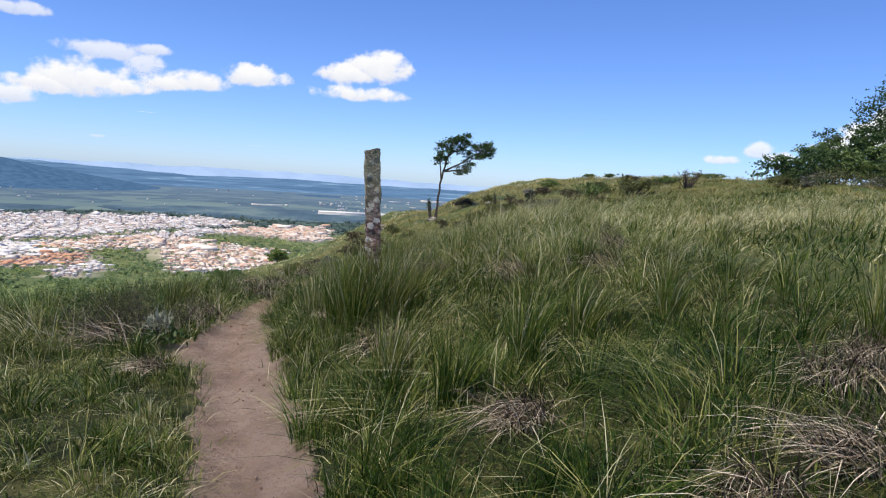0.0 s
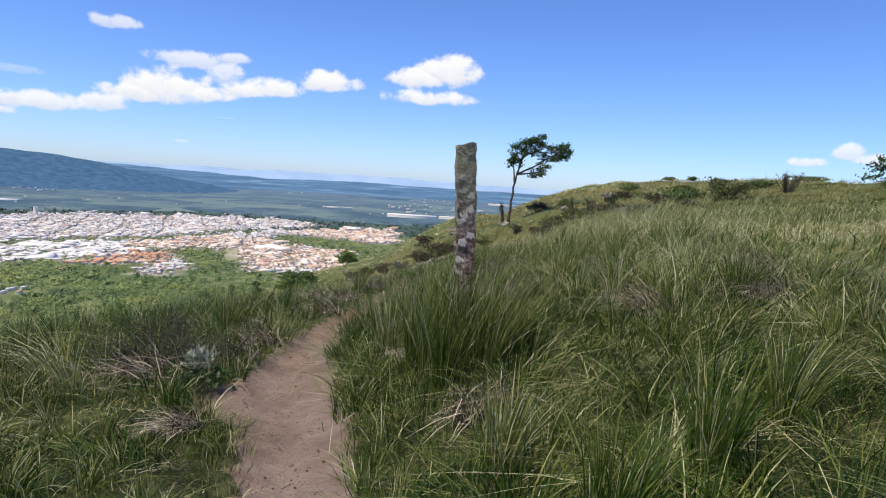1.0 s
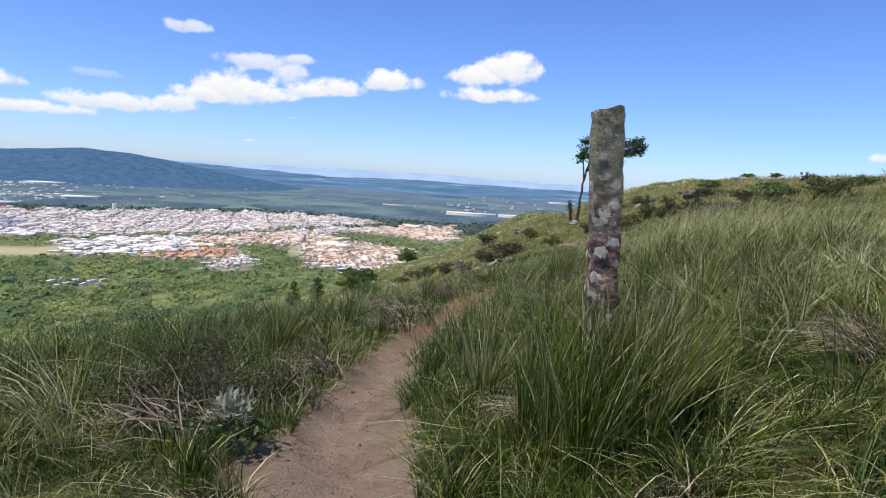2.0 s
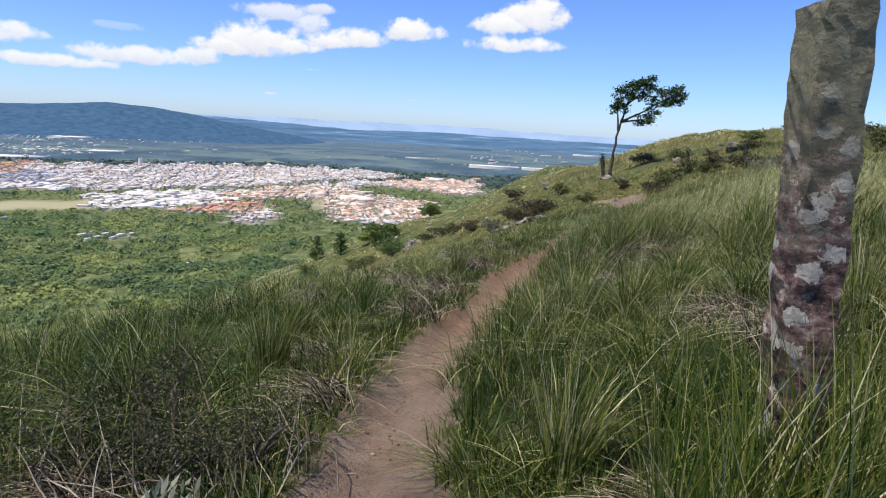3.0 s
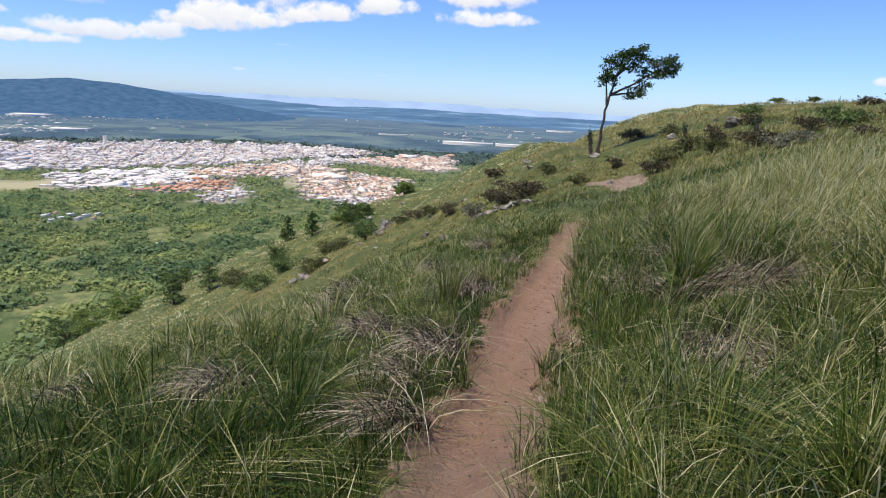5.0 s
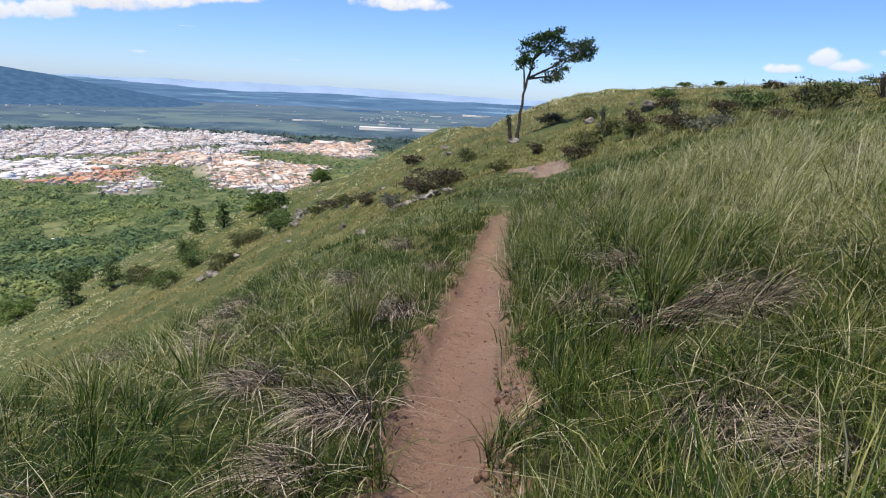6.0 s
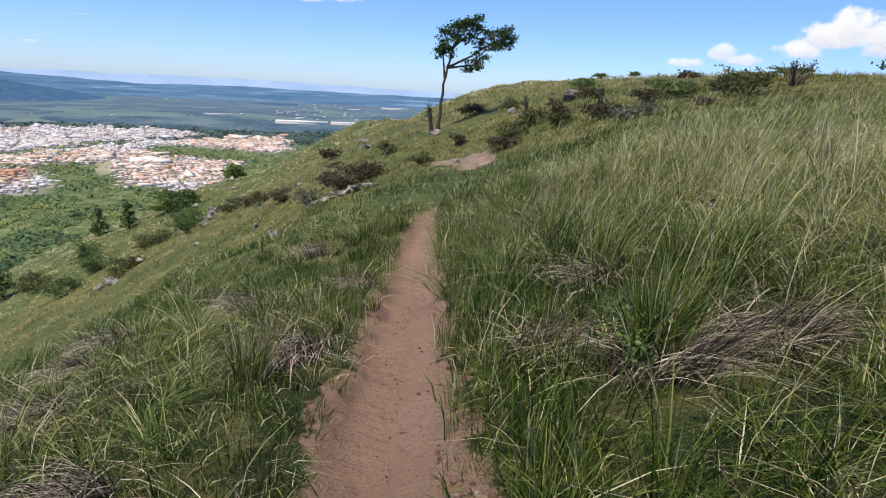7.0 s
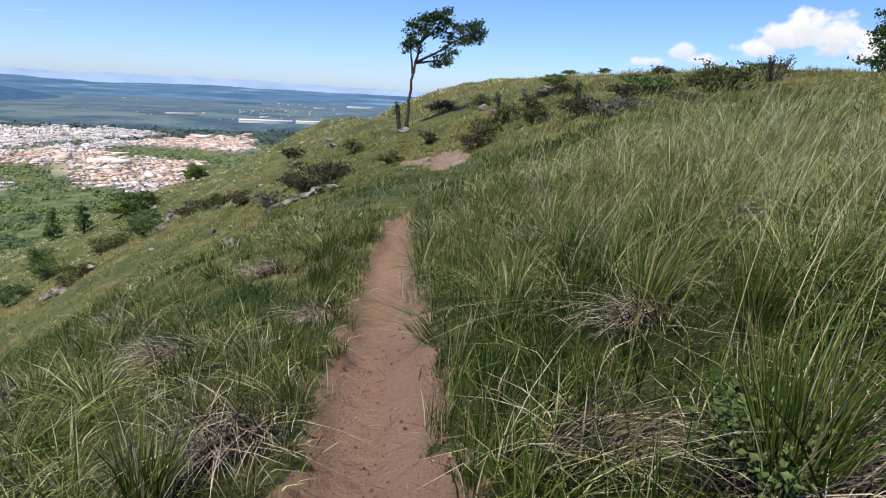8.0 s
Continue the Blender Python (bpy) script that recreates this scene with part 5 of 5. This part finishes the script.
def tuft_field(name, s0, s1, y0, y1, per_m2, blades, width, segs, seed, label, tall=1.0, spread=0.09, skip=None, dry=0.0, lodged=0.0, least=0.0, gap=0.05, mop=0.6, mat=None):
    """Tussocks of grass over a strip along the trail."""
    gen = np.random.default_rng(seed)
    n = int((s1 - s0) * (y1 - y0) * per_m2)
    s, y = gen.uniform(s0, s1, n), gen.uniform(y0, y1, n)
    ok = np.abs(s) > trail_half(y) + gap + 0.10 * gen.uniform(size=n) ** 2
    ok |= (y > 34)
    ok &= (np.abs(s) > trail_half(y) + 0.9 * apron(s, y)) | (y > 34)
    if skip is not None:
        ok &= ~skip(s, y)
    ok &= off_mops(s + trail_x(y), y, mop)
    s, y = s[ok], y[ok]
    x = s + trail_x(y)
    n = len(s)
    patch = wave(x, y, 1.1, 1.0)
    hgt = stand_height(s, y) * tall * gen.uniform(0.7, 1.25, n) * (1 + 0.16 * patch)
    hgt = np.maximum(hgt, least)
    tone = 0.26 + dry + -0.02 * ease(0.6, 1.2, -s) * ease(4, 6, y) + (0.03 + 0.12 * ease(0.3, 0.9, s)) * (1 - ease(1.5, 4, y)) - 0.05 * ease(0.2, 0.6, s) * (1 - ease(7, 9, y)) + 0.04 * (s < 0) * (1 - ease(8, 9.5, y)) + 0.10 * ease(1.8, 3.5, s) * ease(10.5, 13, y) * (1 - ease(20, 24, y)) + 0.07 * ease(1.2, 2, s) * (1 - ease(2.6, 3.6, y)) - 0.06 * ease(8, 10, y) * (1 - ease(17, 21, y)) - 0.10 * ease(20, 28, y) + 0.12 * wave(x, y, 0.55, 4.0) + gen.normal(0, 0.11, n)
    tone += 0.28 * ease(22, 34, y) + (0.13 * ease(1.4, 4.5, s) * ease(5, 13, y) + 0.03 * ease(0.8, 2.5, s) * ease(9, 12, y)) * (1 - 0.7 * ease(16, 23, y))
    tone += 0.18 * np.exp(-np.clip(np.abs(s) - trail_half(y), 0, None) / 0.25) * gen.uniform(0, 1, n)
    tone += np.where(gen.uniform(size=n) < 0.10, 0.30, 0) + (0.06 * ease(2.2, 3.4, s) + 0.12 * ease(1.2, 1.7, s) * (1 - ease(15, 18, y))) * ease(11.2, 12.2, y) * (1 - ease(20, 24, y))
    tone -= 0.16 * np.exp(-((x + 3.0) ** 2 + (y - 6.3) ** 2) / 0.5)   # dark scrubby patch beside the bend
    reps = np.maximum(3, (blades * gen.uniform(0.5, 1.5, n)).astype(int))
    i = np.repeat(np.arange(n), reps)
    m = len(i)
    th = gen.uniform(0, 2 * np.pi, m)
    rr = spread * np.sqrt(gen.uniform(0, 1, m)) * (0.7 + 0.6 * gen.uniform(size=n)[i])
    bx, by = x[i] + rr * np.cos(th), y[i] + rr * np.sin(th)
    cx, cy = gen.normal(0.10, 0.45, n) * (1 + 2 * lodged), gen.normal(-0.08, 0.42, n) * (1 + 2 * lodged)
    flop = 1 + 1.5 * gen.uniform(0, 1, m) ** 2 + 1.6 * lodged
    dx = (np.cos(th) * (0.22 + 2.4 * rr) + cx[i] + gen.normal(0, 0.24, m)) * flop
    dy = (np.sin(th) * (0.22 + 2.4 * rr) + cy[i] + gen.normal(0, 0.24, m)) * flop
    az, lean = np.arctan2(dy, dx), np.clip(np.hypot(dx, dy), 0.05, 1.7 + 1.5 * lodged)
    root = np.stack([bx, by, land(bx, by) - 0.02], -1)
    h = hgt[i] * gen.uniform(0.55, 1.12, m)
    v, f, tip, k = blade_mesh(root, h, width * gen.uniform(0.6, 1.3, m), az, lean, gen.uniform(0, np.pi, m), segs, 0.42)
    ob = quick(name, v, f, mat or GRASS, tone=np.repeat(tone[i], k), tip=tip)
    return tagged(ob, label, "grass", kind="stuff")


def near_box(s, y):
    return (s > -4.5) & (s < 4.8) & (y < 19)


def mid_box(s, y):
    return (s > -12) & (s < 15) & (y < 38)


TALL, LOW, LAID = "thick green and straw-coloured tussock grass beside the trail", "short dense green grass under the tussocks", "bent and fallen straw lying over the grass"
tuft_field("grass", -4.5, 4.8, 0.3, 9.5, 12, 46, 0.0062, 3, 1, TALL)
tuft_field("grass", -4.5, 4.8, 9.5, 19, 10, 42, 0.0064, 3, 2, TALL)
tuft_field("grass", -4.5, 4.8, 0.3, 9.5, 72, 10, 0.0062, 2, 6, LOW, tall=0.55, spread=0.12, least=0.13, gap=0.05, mop=0.22, dry=-0.10)
tuft_field("grass", -4.5, 4.8, 9.5, 19, 56, 10, 0.0076, 2, 7, LOW, tall=0.55, spread=0.13, least=0.14, gap=0.05, mop=0.22, dry=0.06)
tuft_field("grass", -2.9, 3.1, 1.5, 13.5, 110, 11, 0.0036, 2, 16, "fine low grass close to the trail", tall=0.36, spread=0.10, least=0.09, gap=0.06, mop=0.2)
tuft_field("grass", -0.9, 0.9, 1.2, 20.5, 46, 15, 0.0050, 3, 26, "grass hanging over the edges of the trail", tall=0.66, spread=0.06, gap=0.03, mop=0.2, dry=-0.06, lodged=-0.4)
tuft_field("grass", 0.85, 4.8, 5, 17, 11, 17, 0.0042, 3, 21, "pale green grass blown flat", tall=0.75, spread=0.15, dry=0.16, lodged=0.7, mop=0.85)
tuft_field("grass", -4.3, -0.95, 6, 17, 8, 17, 0.0042, 3, 22, "pale green grass blown flat", tall=0.8, spread=0.15, dry=0.12, lodged=0.7)
tuft_field("straw", 1.05, 4.8, 0.3, 19, 6, 18, 0.0040, 4, 9, LAID, tall=0.58, spread=0.16, dry=0.20, lodged=1.0, mop=0.95)
tuft_field("straw", 0.7, 4.8, 0.3, 5, 5, 20, 0.0046, 4, 19, LAID, tall=0.75, spread=0.18, dry=0.55, lodged=0.8)
tuft_field("straw", -4.5, -1.0, 4.8, 19, 2.6, 16, 0.0044, 4, 10, LAID, tall=0.62, spread=0.16, dry=0.20, lodged=1.0)
tuft_field("grass", -12, 15, -1, 25, 6, 18, 0.0105, 2, 3, "windblown tall grass over the hillside", skip=near_box, spread=0.16, tall=0.78, least=0.22)
tuft_field("grass", -12, 15, 25, 38, 6, 18, 0.0115, 2, 33, "olive and brown grass among the shrubs", spread=0.16, tall=0.62, least=0.2, dry=-0.10, mat=GRASS_HILL)
tuft_field("grass", -15, -4.5, 1, 30, 13, 15, 0.012, 2, 27, "dense green grass down the slope", spread=0.16, tall=0.95, least=0.25, dry=-0.02)
tuft_field("straw", 0.45, 4.8, 1, 18, 5, 16, 0.0042, 3, 28, "dead brown grass between the green tufts", tall=0.52, spread=0.14, lodged=0.3, mat=DRY)
tuft_field("straw", -4.5, -0.5, 2, 18, 3, 16, 0.0042, 3, 29, "dead brown grass between the green tufts", tall=0.5, spread=0.14, lodged=0.2, mat=DRY)
tuft_field("straw", -10, 15, 2, 32, 1.6, 12, 0.010, 3, 12, LAID, tall=0.7, spread=0.22, dry=0.20, lodged=1.0, skip=near_box)
tuft_field("grass", -12, 15, -1, 38, 6, 7, 0.022, 2, 8, "short dense grass over the hillside", skip=near_box, spread=0.17, tall=0.55)
tuft_field("grass", -40, 50, -4, 75, 1.4, 10, 0.034, 2, 4, "dry yellow-green grass on the far slope", skip=mid_box, spread=0.25, dry=0.20, mat=GRASS_HILL)
tuft_field("grass", -110, 20, 55, 135, 0.6, 8, 0.11, 2, 5, "rough pasture on the lower slope", skip=lambda s, y: (s > -40) & (y < 75), spread=0.5, tall=1.1, dry=0.26)


def green_tussock(x, y, tall, seed, wide=0.09):
    """A tall fresh tussock that stands clear of the rest."""
    gen = np.random.default_rng(seed)
    n = 190
    th = gen.uniform(0, 2 * np.pi, n)
    rr = wide * np.sqrt(gen.uniform(0, 1, n))
    bx, by = x + rr * np.cos(th), y + rr * np.sin(th)
    dx, dy = np.cos(th) * 0.22 + 0.12 + gen.normal(0, 0.16, n), np.sin(th) * 0.22 + gen.normal(0, 0.16, n)
    ob = base("green_tussock", x, y, surface(x, y))
    root, h, wide = np.stack([bx, by, land(bx, by) - 0.02], -1), tall * gen.uniform(0.55, 1.08, n), 0.0065 * gen.uniform(0.6, 1.2, n)
    az, lean, face = np.arctan2(dy, dx), np.clip(np.hypot(dx, dy), 0.05, 1.2), gen.uniform(0, np.pi, n)
    own = 0.38 + gen.normal(0, 0.08)
    for part_name, i in (("tuft", lean < 0.38), ("fringe", lean >= 0.38)):
        v, f, tip, k = blade_mesh(root[i], h[i], wide[i], az[i], lean[i], face[i], 4)
        tagged(under(quick(part_name, v, f, GRASS, tone=np.full(len(v), own), tip=tip), ob), kind="stuff")
    return tagged(ob, "tall fresh green grass tussock with upright blades", "grass tussock", "green grass tussocks")


for i, (x, y, h) in enumerate(((-0.70, 5.66, 0.95), (-0.92, 5.6, 0.92), (-0.48, 5.68, 0.9), (-0.58, 5.48, 0.95), (-0.68, 5.28, 0.8), (-0.44, 5.42, 0.9), (-0.80, 5.42, 0.9), (-0.30, 5.6, 0.8), (-3.2, 7.5, 0.6), (-1.25, 6.3, 0.55), (-3.7, 7.3, 0.5), (-4.3, 6.9, 0.5), (-3.4, 8.3, 0.45),
                               (0.1, 3.5, 0.6), (0.55, 3.9, 0.65), (1.0, 4.3, 0.55), (1.7, 4.6, 0.5), (-0.3, 4.1, 0.55), (-0.98, 11.6, 0.68), (-0.92, 11.72, 0.62), (-0.7, 13.2, 0.6), (-0.4, 12.7, 0.6), (-3.0, 12.4, 0.5), (0.1, 10.4, 0.7), (0.5, 11.6, 0.7), (0.2, 7.6, 0.65), (-0.9, 8.6, 0.55), (2.6, 3.6, 0.7), (1.4, 6.2, 0.5))):
    green_tussock(x, y, h, 700 + i)


def seed_stalks():
    """Thin pale flowering stalks that stand above the grass and lean with the wind."""
    gen = np.random.default_rng(31)
    n = 3100
    s, y = np.append(gen.uniform(-5, 10, n - 500), gen.uniform(1.2, 5.0, 500)), np.append(gen.uniform(0.5, 28, n - 500), gen.uniform(11.3, 17, 500))
    ok = (np.abs(s) > trail_half(y) + 0.15) & (gen.uniform(size=n) < np.where(s > 0, np.where((s < 2.6) & (y > 8) & (y < 11.3), 0.4, 1), np.where(y < 6, 0.0, 0.55)))
    s, y = s[ok], y[ok]
    x = s + trail_x(y)
    m = len(s)
    az = gen.normal(0.0, 0.6, m)
    h = stand_height(s, y) * gen.uniform(1.1, 1.6, m)
    v, f, tip, k = blade_mesh(np.stack([x, y, land(x, y)], -1), h, np.interp(y, [2, 10, 28], [0.0032, 0.0038, 0.008]), az, gen.uniform(0.15, 0.9, m), gen.uniform(0, np.pi, m), 4, 0.3)
    ob = quick("seed_stalks", v, f, GRASS, tone=np.repeat(gen.uniform(0.38, 0.78, m), k), tip=tip)
    return tagged(ob, "thin straw-coloured flowering stalks bent by the wind", "grass", kind="stuff")


seed_stalks()


def silver_plant():
    """A low shrub with a head of narrow felted leaves."""
    gen = np.random.default_rng(77)
    x, y = -2.50, 5.50
    org = np.array([x, y, surface(x, y)])
    ob = base("silver_shrub", *org)
    n = 260
    th, el = gen.uniform(0, 6.283, n), gen.uniform(0.1, 1.45, n)
    d = np.stack([np.cos(th) * np.cos(el), np.sin(th) * np.cos(el), np.sin(el)], -1)
    head = org + (0, 0, 0.22)
    w = np.cross(d, (0.2, 0.1, 1.0))
    w /= np.linalg.norm(w, axis=1)[:, None]
    head = head + gen.normal(0, (0.05, 0.05, 0.03), (n, 3))
    ln = gen.uniform(0.05, 0.11, n)[:, None]
    v = np.stack([head + d * 0.02, head + d * ln * 0.6 + w * 0.008, head + d * ln, head + d * ln * 0.6 - w * 0.008], 1).reshape(-1, 3)
    k = np.arange(n)[:, None] * 4
    under(quick("leaves", v, np.concatenate([k + [[0, 1, 2]], k + [[0, 2, 3]]]), LEAF_SILVER), ob, "silvery felted narrow leaves")
    under(quick("stem", *tube(bend((0, 0, -0.03), (0, 0, 0.24), 0, gen, 4) + org, [0.015, 0.013, 0.012, 0.01], 5), BARK), ob)
    low, lf = leaves(org + np.abs(gen.normal(0, 1, (160, 3))) * (0.02, 0.02, 0.06) + gen.normal(0, (0.13, 0.1, 0.02), (160, 3)) + (0, 0, 0.06), 0.05, gen)
    under(quick("lower_leaves", low, lf, LEAF), ob)
    return tagged(ob, "small silver-leaved shrub at the edge of the trail", "shrub")


silver_plant()


def dead_brush(x, y, seed, count, reach):
    """A tangle of dry grey twigs lying in the grass."""
    gen = np.random.default_rng(seed)
    org = np.array([x, y, surface(x, y)])
    ob = base("dead_brush", *org)
    bits = []
    for _ in range(count):
        a = gen.normal(0, (0.22, 0.18, 0.03)) * reach + (0, 0, 0.04)
        th = gen.normal(2.6, 0.7)
        b = a + gen.uniform(0.2, 0.55) * reach * np.array([math.cos(th), math.sin(th), gen.uniform(-0.25, 0.4)])
        a[2], b[2] = abs(a[2]), abs(b[2])
        bits.append(tube(bend(a, b, 0.08, gen, 5) + org, np.linspace(0.0042, 0.0016, 5) * gen.uniform(0.6, 1.3), 4))
    tagged(under(quick("twig", *join(bits), DEAD_WOOD), ob), kind="stuff")
    return tagged(ob, "tangle of dry pale twigs caught in the grass", "brushwood", "dead brush beside the trail")


DEAD_WOOD = plain("dead_wood", [(0.0, (0.05, 0.04, 0.028)), (0.6, (0.17, 0.14, 0.10)), (1.0, (0.40, 0.35, 0.27))], 1, 0.9, True)
for i, (x, y, n, r) in enumerate(((-2.75, 5.85, 90, 1.0), (-3.05, 5.6, 70, 1.1), (-3.35, 6.1, 60, 1.2), (-2.62, 6.3, 40, 0.9))):
    dead_brush(x, y, 820 + i, n, r)


def trail_straws():
    """Bits of straw and twig trodden into the trail."""
    gen = np.random.default_rng(41)
    bits = []
    for _ in range(60):
        y = gen.uniform(3.5, 15)
        s = gen.normal(0, 0.5) * float(trail_half(y)) * 0.8
        x = s + float(trail_x(y))
        th, ln = gen.uniform(0, 3.14), gen.uniform(0.03, 0.11)
        dip = float(np.interp(y, [0, 8, 10, 16, 20], [0.05, 0.07, 0.13, 0.14, 0.10]))
        a = np.array([x, y, float(land(x, y)) - dip * 0.93 + 0.008])
        bits.append(tube(bend(a, a + ln * np.array([math.cos(th), math.sin(th), 0.02]), 0.03, gen, 4), [0.002, 0.0022, 0.002, 0.0014], 4))
    return tagged(quick("straw_litter", *join(bits), DEAD_WOOD), "short dry straws and twigs lying on the trail", "litter", kind="stuff")


trail_straws()


def pebbles():
    gen = np.random.default_rng(9)
    bm = bmesh.new()
    bmesh.ops.create_icosphere(bm, subdivisions=1, radius=1)
    v0 = np.array([v.co for v in bm.verts])
    f0 = np.array([[v.index for v in f.verts] for f in bm.faces])
    bm.free()
    n = 1300
    y = gen.uniform(1, 16, n)
    s = np.clip(gen.normal(0, 0.62, n), -1.15, 1.15) * trail_half(y)
    x = s + trail_x(y)
    size = np.clip(gen.lognormal(-5.35, 0.45, n), 0.0025, 0.018)
    dip = np.interp(y, [0, 8, 10, 16, 20], [0.05, 0.07, 0.13, 0.14, 0.10])
    z = land(x, y) - dip * (1 - 0.25 * (s / trail_half(y)) ** 2) * (np.abs(s) < trail_half(y))
    v = v0[None] * gen.uniform(0.7, 1.3, (n, len(v0), 1)) * size[:, None, None] * (1, 1, 0.6)
    v = v + np.stack([x, y, z], -1)[:, None]
    f = f0[None] + (np.arange(n) * len(v0))[:, None, None]
    return tagged(quick("pebbles", v.reshape(-1, 3), f.reshape(-1, 3), EARTH_CLOD), "loose reddish grit and clods on the trail", "pebbles", kind="stuff")


EARTH_CLOD = plain("earth_clod", [(0.0, (0.09, 0.045, 0.030)), (0.6, (0.20, 0.115, 0.078)), (0.9, (0.28, 0.185, 0.14)), (1.0, (0.42, 0.34, 0.28))], 1, 0.95, True)
pebbles()


def clods():
    """Crumbling red earth along the trail's upper bank."""
    gen = np.random.default_rng(13)
    bm = bmesh.new()
    bmesh.ops.create_icosphere(bm, subdivisions=1, radius=1)
    v0 = np.array([v.co for v in bm.verts])
    f0 = np.array([[v.index for v in f.verts] for f in bm.faces])
    bm.free()
    n = 520
    y = np.concatenate([gen.normal(10.6, 0.9, 400), gen.uniform(5, 18, 120)])
    side = np.where(gen.uniform(size=n) < np.where(y < 13, 0.82, 0.5), 1, -1)
    s = side * (trail_half(y) + gen.normal(0.08, 0.07, n))
    x = s + trail_x(y)
    size = np.clip(gen.lognormal(-4.6, 0.6, n), 0.004, 0.04)
    dip = np.interp(y, [0, 8, 10, 16, 20], [0.05, 0.07, 0.13, 0.14, 0.10])
    z = land(x, y) - dip * (1 - ease(trail_half(y) - 0.07, trail_half(y) + 0.10, np.abs(s))) - 0.01 + 0.2 * size
    v = v0[None] * gen.uniform(0.65, 1.3, (n, len(v0), 1)) * size[:, None, None] * (1, 1, 0.7) + np.stack([x, y, z], -1)[:, None]
    f = f0[None] + (np.arange(n) * len(v0))[:, None, None]
    return tagged(quick("earth_clods", v.reshape(-1, 3), f.reshape(-1, 3), EARTH_CLOD), "crumbling reddish clods along the edge of the trail", "earth", kind="stuff")


clods()
